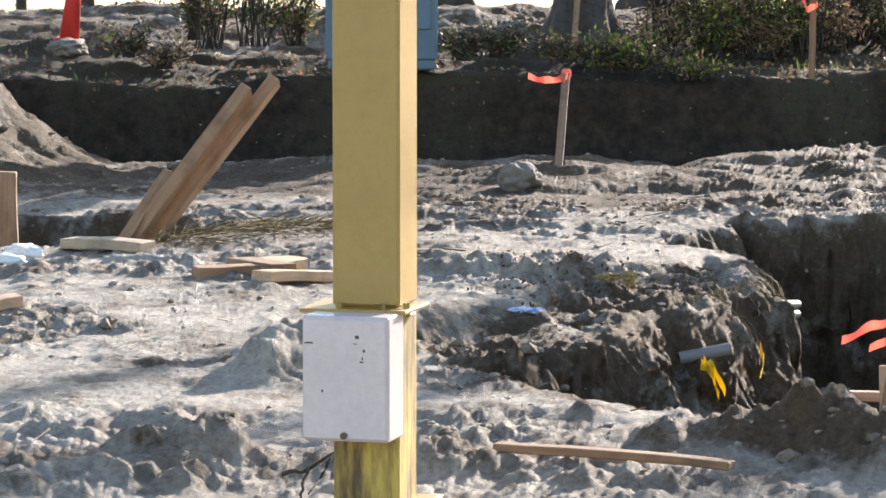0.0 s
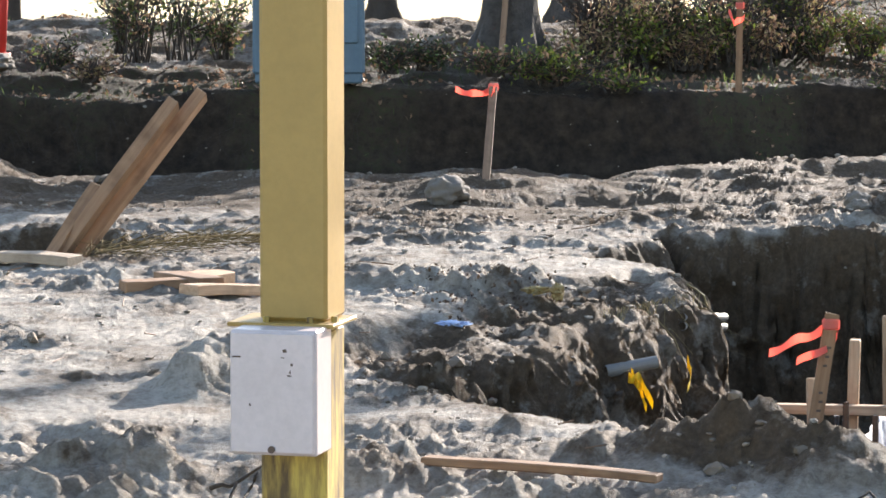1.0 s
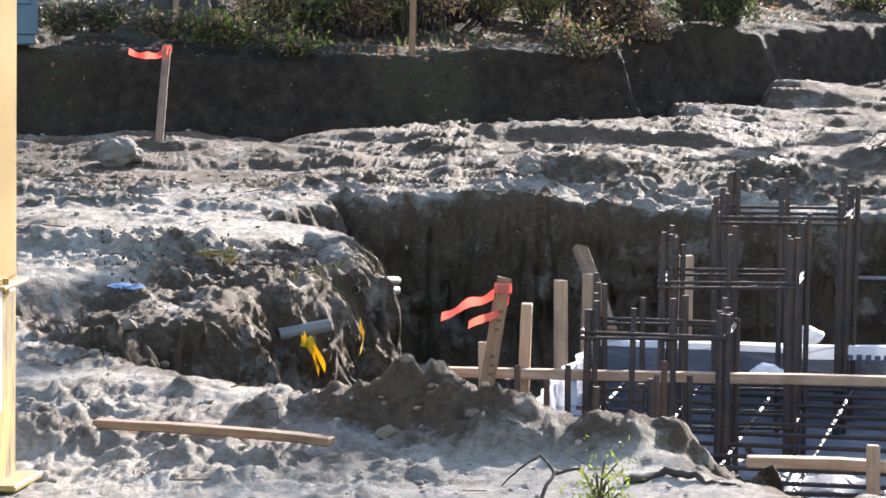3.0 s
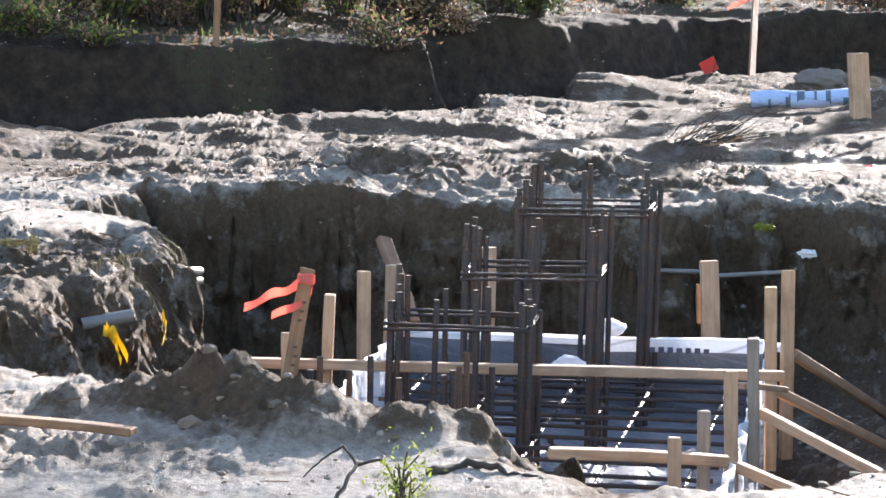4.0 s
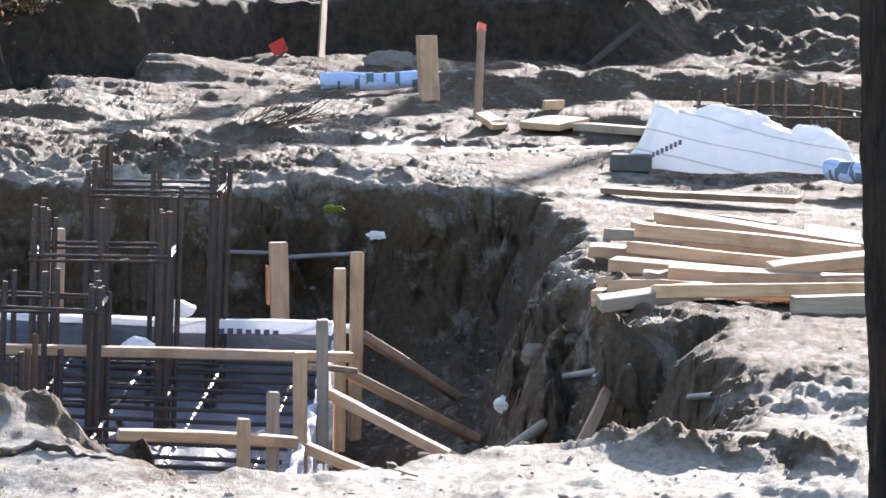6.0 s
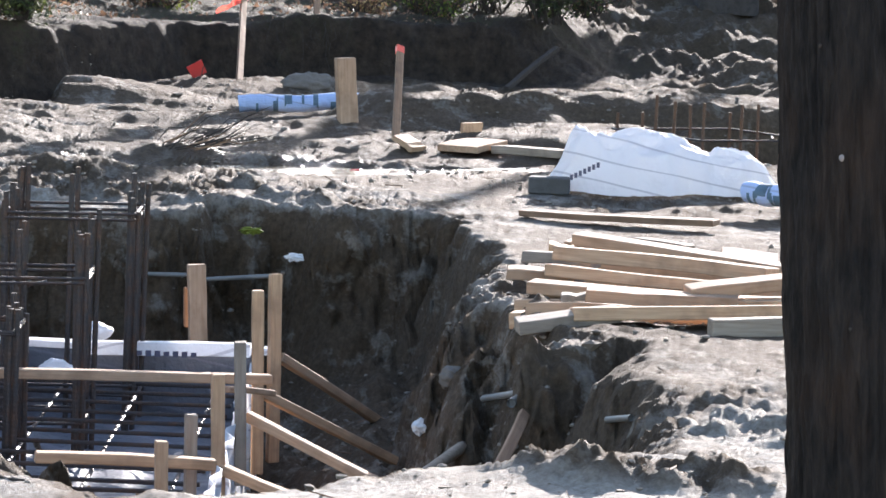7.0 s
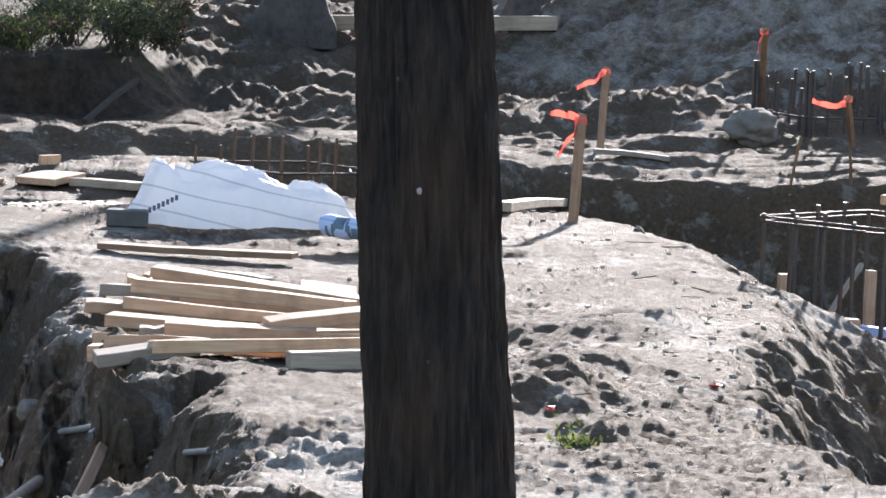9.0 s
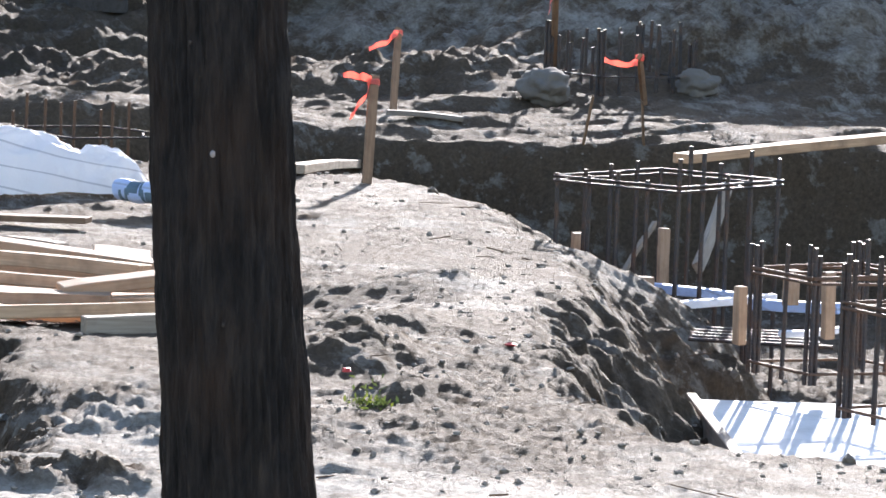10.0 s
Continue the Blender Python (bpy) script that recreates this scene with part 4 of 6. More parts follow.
# ---- left part: planks, timber, stone ----
def leaning_planks():
    board((-1.048, 16.266, -0.014), (-0.598, 16.489, 0.555), 0.075, 0.045, "reddish plank standing askew in a small hole", STAKEWOOD, 75, "leaning planks", "plank", 0.004, (0, 1, 0))
    board((-1.109, 16.162, -0.020), (-0.699, 16.385, 0.531), 0.075, 0.045, "reddish plank standing askew in a small hole", STAKEWOOD, 75, "leaning planks", "plank", 0.004, (0, 1, 0))
    board((-1.131, 16.110, -0.005), (-0.973, 16.321, 0.227), 0.07, 0.04, "short broken plank beside the leaning planks", STAKEWOOD, 70, "leaning planks", "plank", 0.004, (0, 1, 0))


leaning_planks()
board((-1.533, 16.127, -0.016), (-1.530, 16.128, 0.255), 0.07, 0.04, "wide reddish board standing upright in the soil", STAKEWOOD, 0, name="upright_board", up=(0, 1, 0))
board((-1.305, 15.874, 0.028), (-1.013, 15.719, 0.030), 0.10, 0.035, "short flat board lying on the sand", GREYWOOD)
board((-0.609, 15.000, 0.047), (-0.483, 14.928, 0.040), 0.16, 0.04, "short timber offcut in a small pile", PINE, group="timber offcuts", name="offcut")
board((-0.797, 14.702, 0.053), (-0.573, 14.769, 0.043), 0.09, 0.04, "dark short timber offcut in a small pile", STAKEWOOD, group="timber offcuts", name="offcut")
board((-0.667, 15.053, 0.043), (-0.514, 14.643, 0.049), 0.09, 0.05, "short timber offcut in a small pile", STAKEWOOD, group="timber offcuts", name="offcut")
board((-0.576, 14.481, 0.054), (-0.372, 14.763, 0.031), 0.08, 0.035, "short timber offcut in a small pile", PINE, group="timber offcuts", name="offcut")
board((-1.416, 13.900, 0.031), (-1.288, 13.937, 0.037), 0.11, 0.035, "end of a pale board lying on the sand", PINE)
board((0.127, 10.83, 0.040), (0.669, 10.58, 0.022), 0.05, 0.02, "long board half buried in the sand", STAKEWOOD, name="long_board")


def rock(p, size, label, squash=(1, 0.8, 0.65), mat=None, seed=0, group=""):
    m = Matrix.Translation(p) @ pose(0, 0, size * squash[2] * 0.55, 0, 0, seed * 40)
    return thing("stone", label, "stone", m, group, bm=lump(size, squash, 0.34, 1.1, 4, seed), mat=mat or STONE, smooth=True)


rock((0.303, 18.369, 0.013), 0.095, "rounded grey stone lying on the sand", (1, 0.8, 0.62), STONE, 1)
rock((-1.700, 20.899, 0.402), 0.11, "pale stone at the foot of the marker", (1.1, 0.8, 0.4), STONE, 2)
rock((-1.434, 15.610, 0.006), 0.07, "pale rubble chunk on the sand", (1.4, 0.8, 0.4), CONCRETE, 3)
rock((-1.475, 15.394, -0.000), 0.06, "pale rubble chunk on the sand", (1.4, 0.8, 0.4), CONCRETE, 4)
rock((4.843, 22.554, 0.013), 0.12, "grey rounded concrete lump on the sand", (1.15, 0.6, 0.5), STONE, 5)
rock((9.463, 22.386, 0.043), 0.165, "large pale boulder on the rough ground", (1.1, 0.8, 0.62), STONE, 6)
rock((10.469, 22.645, 0.063), 0.13, "pale boulder beside the far cage", (1.1, 0.8, 0.6), STONE, 7)
rock((3.340, 13.727, -0.422), 0.028, "small pale stone on the pit slope", (1, 1, 0.9), CONCRETE, 8)
rock((3.436, 13.733, -0.275), 0.04, "small pale stone on the pit slope", (1, 1, 0.9), STONE, 9)
rock((9.408, 22.427, 0.058), 0.06, "grey stone beside the boulder", (1, 1, 0.8), STONE, 10)
rock((1.888, 17.744, 0.034), 0.05, "grey stone on the mud", (1, 1, 0.8), STONE, 11)
rock((1.886, 17.676, 0.023), 0.04, "dark stone on the mud", (1, 1, 0.8), STONE, 12)

# stakes with ribbons
survey_stake((0.472, 18.770, 0.053), (0.522, 19.393, 0.418), 0.033, [[(0.502, 19.343, 0.385), (0.431, 19.345, 0.375), (0.358, 19.297, 0.395)], [(0.524, 19.293, 0.409), (0.501, 19.294, 0.350)]], seed=2)
survey_stake((1.675, 20.877, 0.312), (1.677, 20.833, 0.713), 0.03, [[(1.689, 20.731, 0.636), (1.644, 20.735, 0.606), (1.618, 20.737, 0.662)]], seed=3)
survey_stake((0.606, 21.183, 0.450), (0.636, 21.391, 0.791), 0.028, [], "plain wooden stake beside the tree")
survey_stake((4.505, 22.628, 0.065), (4.698, 23.536, 0.440), 0.033, [[(4.661, 23.441, 0.421), (4.611, 23.451, 0.396), (4.540, 23.465, 0.358)]], seed=4)
survey_stake((5.165, 23.908, 0.323), (5.295, 24.433, 0.595), 0.03, [], "plain wooden stake on the bank")
survey_stake((4.586, 19.500, 0.044), (4.721, 20.052, 0.396), 0.032, [], "wooden stake with an orange painted top", painted=0.05)
survey_stake((6.672, 17.632, 0.014), (6.756, 17.812, 0.442), 0.04, [[(6.723, 17.771, 0.433), (6.675, 17.789, 0.442), (6.620, 17.809, 0.447)], [(6.728, 17.769, 0.424), (6.701, 17.779, 0.345), (6.632, 17.752, 0.273)]], seed=5)
survey_stake((8.259, 21.487, 0.026), (8.406, 21.838, 0.427), 0.036, [[(8.369, 21.745, 0.409), (8.312, 21.767, 0.357), (8.233, 21.797, 0.325)]], seed=6)
survey_stake((9.947, 22.184, 0.032), (9.503, 21.274, 0.337), 0.034, [[(9.458, 21.185, 0.308), (9.380, 21.219, 0.296), (9.296, 21.256, 0.318)]], seed=7)
survey_stake((9.923, 23.368, 0.137), (9.609, 22.646, 0.612), 0.034, [[(9.562, 22.557, 0.603), (9.551, 22.562, 0.545), (9.540, 22.566, 0.485)]], seed=8)
survey_stake((9.013, 20.091, -0.013), (8.911, 19.896, 0.203), 0.006, [], "thin wire marker standing in the sand")
survey_stake((8.760, 20.233, -0.026), (8.697, 19.990, 0.221), 0.006, [], "thin wire marker standing in the sand")


def wire_flag(p0, p1, w):
    p0, p1 = Vector(p0), Vector(p1)
    base = thing("marker_flag", "small red marker flag on a wire", "flag", Matrix.Translation(p0))
    put("wire", tube([p0 - Vector((0, 0, 0.1)), p1], 0.003, 6), REBAR, base, Matrix.Identity(4))
    m = Matrix.Translation(p1 + Vector((-w / 2, -0.004, -w * 0.4))) @ pose(0, 0, 0, 4, -28, 8)
    put("flag", box(w, 0.003, w, 0, jitter=0.008), RED, base, m, "red plastic flag")


wire_flag((4.279, 22.599, 0.055), (4.315, 22.592, 0.141), 0.075)


def red_bit(p, s):
    thing("plastic_scrap", "scrap of red plastic lying on the soil", "litter", Matrix.Translation(p), "red scraps", bm=lump(s, (1, 0.8, 0.3), 0.5, 2, 2, s * 300), mat=RED)


for p, s in (((5.106, 12.264, 0.020), 0.018), ((4.300, 11.464, 0.055), 0.014), ((4.241, 18.726, -0.048), 0.03), ((4.303, 11.472, 0.060), 0.012)):
    red_bit(p, s)

# ---- middle distance: post, roll, blocks ----
board((4.568, 20.395, -0.001), (4.551, 20.398, 0.322), 0.088, 0.05, "thick yellowish timber post standing in the sand", PINE, 8, name="timber_post", up=(0, 1, 0))


def fabric_roll(p0, p1, r, label):
    p0, p1 = Vector(p0), Vector(p1)
    base = thing("fabric_roll", label, "roll", Matrix.Translation(p0))
    n = 14
    pts = [p0.lerp(p1, i / n) + Vector((0, 0, 0.006 * math.sin(i * 0.8))) for i in range(n + 1)]
    roll = put("roll", tube(pts, r, 20), BLUEWRAP, base, Matrix.Identity(4), smooth=False)
    way = (p1 - p0).normalized()
    put("core", tube([p1 - way * 0.01, p1 + way * 0.006], r * 0.98, 20), FABRIC, base, Matrix.Identity(4), "white end of the roll")
    for k in range(6):
        q = p0 + (p1 - p0) * (0.12 + 0.1 * k + 0.02 * (k % 2))
        part("stripe", tube([q, q + way * (0.012 + 0.012 * (k % 3))], r * 1.012, 20), BLUE, roll, "blue printed stripe")
    return base


fabric_roll((4.277, 21.478, 0.026), (4.945, 21.336, 0.061), 0.04, "white and blue wrapped fabric roll lying on the sand")
board((4.951, 19.584, 0.007), (4.948, 19.585, 0.097), 0.09, 0.05, "short timber block standing in the soil", PINE, name="timber_block", up=(0, 1, 0))
board((4.780, 19.169, 0.009), (4.966, 19.378, 0.032), 0.2, 0.03, "pale short board lying flat in the sun", PINE)
board((4.544, 19.255, 0.052), (4.617, 19.188, 0.014), 0.12, 0.025, "pale short board lying flat in the sun", PINE)
board((4.968, 19.187, 0.009), (5.205, 18.805, 0.035), 0.09, 0.035, "grey board lying behind the fabric heap", GREYWOOD)
board((4.330, 16.330, 0.022), (4.950, 15.910, 0.022), 0.09, 0.022, "long brown board lying on the sand", STAKEWOOD)
thing("concrete_block", "dark concrete block holding down the fabric", "concrete block", Matrix.Translation((4.668, 17.218, 0.003)) @ pose(0, 0, 0.035, 0, 0, -18), bm=box(0.16, 0.09, 0.066, 0.006), mat=DARKBLOCK)


def fabric_heap():
    base = thing("fabric_heap", "crumpled heap of white printed formwork fabric on the sand", "fabric", Matrix.Translation(FABRIC_A))
    a, b = Vector(FABRIC_A), Vector(FABRIC_B)
    prof = [(0.0, 0.008), (0.06, 0.04), (0.1, 0.12), (0.13, 0.205), (0.16, 0.245), (0.2, 0.24), (0.235, 0.205), (0.275, 0.20), (0.34, 0.225), (0.42, 0.238), (0.5, 0.235), (0.57, 0.215), (0.63, 0.18), (0.7, 0.145), (0.8, 0.15), (0.88, 0.145), (0.94, 0.10), (1.0, 0.02)]
    nu, nv = 150, 60
    bm = bmesh.new()
    rows = []
    side = (b - a).cross(Vector((0, 0, 1))).normalized()
    us, hs = [p[0] for p in prof], [p[1] for p in prof]
    for i in range(nu + 1):
        u = i / nu
        h = 0.95 * float(np.interp(u, us, hs))
        half = (0.2 + 0.05 * noise.noise(Vector((u * 9, 4, 2)))) * math.sin(math.pi * min(1, max(0.02, 0.06 + u * 0.9))) ** 0.6
        row = []
        for j in range(nv + 1):
            v = -1 + 2 * j / nv
            q = a.lerp(b, u) + side * (v * half)
            sag = noise.noise(Vector((u * 5.5 + v * 0.8, v * 1.3 + u * 1.5, 3.3)))
            crease = abs(noise.noise(Vector((u * 6 - v * 2.5, v * 2.2 + u * 3, 7)))) * 0.034
            crumple = noise.fractal(Vector((u * 30, v * 7, 5)), 0.8, 2.0, 3) * 0.003
            body = max(0.0, 1 - abs(v) ** 2.6) ** 0.85
            crumple += 0.007 * math.sin(u * 26 + v * 5 + 4 * sag) + 0.005 * math.sin(u * 11 - v * 9 + 6 * sag)
            z = h * body * (1 + 0.04 * sag) + (0.016 + 0.012 * sag - crease + crumple) * (1 - v * v) * min(1, 7 * u, 7 * (1 - u))
            q = q + side * (0.05 * sag * (1 - v * v)) + (b - a) * (0.006 * noise.noise(Vector((v * 3, u * 14, 1))))
            row.append(bm.verts.new((q.x, q.y, a.z + max(0.004, z + 0.008))))
        rows.append(row)
    every = [v for row in rows for v in row]
    under = ground_parts(np.array([v.co.x for v in every]), np.array([v.co.y for v in every]))[0]
    for v, g in zip(every, under):
        v.co.z += 0.6 * (float(g) - a.z)
    for r0, r1 in zip(rows, rows[1:]):
        for j in range(nv):
            bm.faces.new((r0[j], r1[j], r1[j + 1], r0[j + 1]))
    bmesh.ops.recalc_face_normals(bm, faces=bm.faces[:])
    put("sheet", bm, FABRIC, base, Matrix.Identity(4), "", True)
    marks = bmesh.new()
    for k in range(7):
        u = 0.15 + 0.022 * k
        q = a.lerp(b, u) - side * -0.0
        c = Vector(MARK_A).lerp(Vector(MARK_B), k / 6)
        box(0.011, 0.006, 0.02, 0, c, marks)
    put("print_bar", marks, PRINT, base, Matrix.Identity(4), "dark printed lettering bars")
    return base


FABRIC_A, FABRIC_B = (4.672, 17.404, 0.008), (5.640, 17.350, -0.001)
MARK_A, MARK_B = (4.673, 16.916, 0.096), (4.770, 16.889, 0.147)
fabric_heap()
fabric_roll((5.257, 16.534, 0.081), (5.393, 16.333, 0.081), 0.04, "bluish end of rolled fabric beside the white heap")


# ---- stack of loose lumber on the rim ----
def lumber_stack():
    rows = [
        ((3.441, 13.003, 0.004), (3.745, 12.970, 0.035), 0.10, 0.04), ((3.549, 13.284, 0.014), (3.833, 13.153, 0.024), 0.09, 0.04),
        ((3.610, 13.008, 0.040), (4.349, 12.886, 0.054), 0.14, 0.04), ((3.695, 13.814, 0.023), (4.359, 13.409, 0.021), 0.09, 0.038),
        ((3.709, 13.500, 0.031), (3.849, 13.461, 0.032), 0.09, 0.03), ((3.771, 13.431, 0.053), (4.215, 13.298, 0.034), 0.11, 0.038),
        ((3.749, 14.317, 0.010), (3.961, 14.260, 0.003), 0.09, 0.035), ((3.855, 14.186, 0.034), (4.413, 13.812, 0.025), 0.09, 0.038),
        ((3.912, 14.688, 0.028), (4.111, 14.530, 0.020), 0.09, 0.038), ((3.954, 14.418, 0.069), (4.541, 13.981, 0.044), 0.14, 0.045),
        ((4.153, 14.933, 0.059), (4.837, 14.410, 0.009), 0.09, 0.038), ((4.080, 13.392, 0.052), (4.504, 13.361, 0.113), 0.10, 0.038),
        ((4.458, 15.366, 0.006), (4.638, 15.209, 0.005), 0.10, 0.03), ((4.652, 14.890, 0.009), (4.836, 14.832, 0.001), 0.16, 0.03),
        ((3.634, 13.727, -0.019), (4.411, 13.287, 0.017), 0.09, 0.038), ((3.917, 14.376, -0.025), (4.598, 13.857, -0.003), 0.09, 0.038),
        ((4.083, 14.849, -0.017), (4.750, 14.439, -0.023), 0.09, 0.038), ((4.009, 14.765, 0.051), (4.091, 14.743, 0.046), 0.08, 0.03),
        ((3.740, 13.854, -0.007), (4.505, 13.572, -0.004), 0.14, 0.038), ((3.749, 13.489, 0.010), (4.460, 13.271, 0.028), 0.14, 0.04),
        ((3.872, 14.388, -0.012), (4.643, 14.053, -0.015), 0.14, 0.04), ((4.051, 14.806, 0.003), (4.714, 14.451, -0.015), 0.14, 0.04),
        ((4.153, 15.037, 0.029), (4.847, 14.617, -0.017), 0.12, 0.04), ((3.516, 13.345, -0.017), (4.317, 13.002, 0.023), 0.12, 0.05)]
    for i, (p0, p1, w, t) in enumerate(rows):
        board(p0, p1, w, t, "pale sawn pine board in a loose lumber stack on the rim", PINE if i % 4 else GREYWOOD, random.uniform(-6, 6), "lumber stack", "lumber", 0.006)
    board((3.945, 12.70, 0.032), (4.262, 12.70, 0.034), 0.06, 0.055, "grey weathered timber lying on the slope", GREYWOOD, 90, name="timber")


lumber_stack()
board((6.467, 17.916, 0.044), (7.760, 20.714, -0.169), 0.08, 0.04, "grey board at the edge of the trench", GREYWOOD)
board((8.140, 21.268, 0.041), (8.500, 21.148, 0.018), 0.06, 0.025, "thin board at the edge of the trench", GREYWOOD)
board((8.001, 17.453, 0.130), (9.658, 18.422, 0.177), 0.09, 0.04, "long pale plank across the far edge of the pit", PINE, name="long_plank")

# ---- right part: far cages, second footing, finished slab ----
cage(Vector((5.891, 19.008, 0.011)) + Vector((0, 0, -0.2)), 0.62, 0.62, 20, 0.42, (0.30,), 3, "low rusty rebar cage in the trench behind the fabric", lambda n, x, y: random.uniform(0.36, 0.46), RUST, "far cages", 0.0075, False)
cage(Vector((10.102, 22.868, -0.019)) + Vector((0, 0, -0.1)), 0.60, 0.5, 12, 0.5, (0.27, 0.1), 5, "dark rebar cage in front of the big earth heap", lambda n, x, y: random.uniform(0.42, 0.56), REBAR, "far cages", 0.0105)
cage(Vector((7.217, 15.833, -0.332)) + Vector((0, 0, -0.35)), 0.66, 0.55, 30, 0.95, (0.86,), 4, "tall thin-barred cage in the far pit", lambda n, x, y: random.uniform(0.88, 1.0), REBAR, "far cages", 0.009, False)
cage(Vector((6.91, 13.77, -0.245)) + Vector((0, 0, -0.05)), 0.42, 0.34, 8, 0.5, (0.355, 0.34, 0.04), 2, "rebar cage with rusty hoops rising from a footing", lambda n, x, y: random.uniform(0.38, 0.5), REBAR, "far cages", 0.008, True, RUST)
cage(Vector((6.34, 12.03, -0.178)) + Vector((0, 0, -0.02)), 0.36, 0.30, 8, 0.58, (0.33, 0.03), 2, "rebar cage standing on the finished pale slab", lambda n, x, y: random.uniform(0.48, 0.6), REBAR, "far cages", 0.0085, True, RUST)


def far_formwork():
    f = thing("footing_formwork", "far footing formwork with posts and pale fabric edges", "formwork", Matrix.Translation((7.018, 15.264, -0.347)))
    for p0, p1, w in (((7.293, 16.018, -0.322), (7.289, 16.020, -0.014), 0.04), ((6.820, 15.134, -0.247), (6.820, 15.134, -0.103), 0.055), ((6.748, 14.176, -0.231), (6.746, 14.177, -0.031), 0.035),
                      ((6.973, 13.955, -0.187), (6.971, 13.956, 0.041), 0.038), ((7.207, 14.732, -0.162), (7.209, 14.730, -0.036), 0.05), ((7.105, 16.430, -0.201), (7.102, 16.431, -0.073), 0.04)):
        upright(f, p0, p1, w, 0.04, random.uniform(-10, 10))
    for p0, p1, w, t, mat in (((7.016, 15.923, -0.207), (7.371, 15.540, -0.231), 0.05, 0.035, BLUEWRAP), ((6.847, 15.122, -0.221), (7.417, 15.297, -0.197), 0.04, 0.028, FABRIC),
                              ((7.318, 15.233, -0.210), (7.463, 14.828, -0.195), 0.05, 0.04, BLUEWRAP), ((7.012, 14.382, -0.224), (7.304, 14.460, -0.212), 0.04, 0.022, FABRIC)):
        m, length = along(p0, p1)
        put("edge_board", plank_mesh(length, w, t, 0.006), mat, f, m, "fabric wrapped edge board")
    for k in range(5):
        p0, p1 = Vector((6.801, 15.143, -0.248)), Vector((7.014, 14.825, -0.243))
        off = Vector((0.0, -0.11 * k, -0.03))
        put("bar", ribbed_bar(p0 + off, p1 + off + Vector((0.2, 0, 0)), 0.008), REBAR, f, Matrix.Identity(4))


far_formwork()
board((7.657, 16.511, -0.223), (8.057, 17.097, 0.052), 0.05, 0.03, "pale board leaning on the far pit wall", GREYWOOD, 60, name="leaning_board")
board((7.461, 16.819, -0.313), (7.669, 16.945, -0.085), 0.022, 0.02, "thin slanting bar in the far pit", GREYWOOD, 0, name="slanting_bar")


def finished_slab():
    base = thing("concrete_footing", "pale finished concrete footing in a bulging fabric form", "footing", Matrix.Translation(SLAB_A))
    a, b = Vector(SLAB_A), Vector(SLAB_B)
    way = (b - a).normalized()
    side = Vector((0, 0, 1)).cross(way).normalized()
    length = (b - a).length + 0.7
    m = Matrix((way, side, Vector((0, 0, 1)))).transposed().to_4x4()
    c = a + way * length / 2 + side * 0.95
    bm = box(length, 1.86, 0.3, 0.01, (0, 0, -0.15))
    put("concrete", bm, CONCRETE, base, Matrix.Translation(c) @ m)
    m2, l2 = along(a + side * 0.0, a + way * length, (0, 0, 1))
    put("edge_board", plank_mesh(l2, 0.035, 0.15, 0.003), GREYWOOD, base, Matrix.Translation((0, 0, -0.055)) @ m2, "grey edge board")
    put("bulge", lump(0.3, (1.5, 0.38, 0.62), 0.15, 1, 4, 3), FABRIC, base, Matrix.Translation(a + way * length * 0.42 - side * 0.02 + Vector((0, 0, -0.27))) @ m, "bulging pale fabric", True)
    return base


SLAB_A, SLAB_B = (6.387, 13.774, -0.360), (5.840, 12.176, -0.360)
finished_slab()


# ---- the bank: trees, shrubs, litter, lake ----
def leaf_cloud(points, size, seed, aspect=2.2, droop=0.0, up_bias=0.0):
    """One mesh of many small folded leaves at the points."""
    rnd = np.random.RandomState(seed)
    n = len(points)
    p = np.asarray(points, float)
    a = rnd.normal(size=(n, 3))
    a[:, 2] += up_bias - droop
    a /= np.linalg.norm(a, axis=1)[:, None]
    b = np.cross(a, rnd.normal(size=(n, 3)))
    b /= np.linalg.norm(b, axis=1)[:, None]
    c = np.cross(a, b)
    s = size * rnd.uniform(0.5, 1.4, n)[:, None]
    w = s / aspect
    v = np.stack([p, p + a * s * 0.5 + b * w * 0.5 + c * w * 0.15, p + a * s, p + a * s * 0.5 - b * w * 0.5 + c * w * 0.15], 1).reshape(-1, 3)
    f = np.arange(4 * n).reshape(-1, 4)
    me = bpy.data.meshes.new("leaves")
    me.from_pydata(v.tolist(), [], f.tolist())
    return me


def with_material(me, mat):
    me.materials.append(mat)
    return me


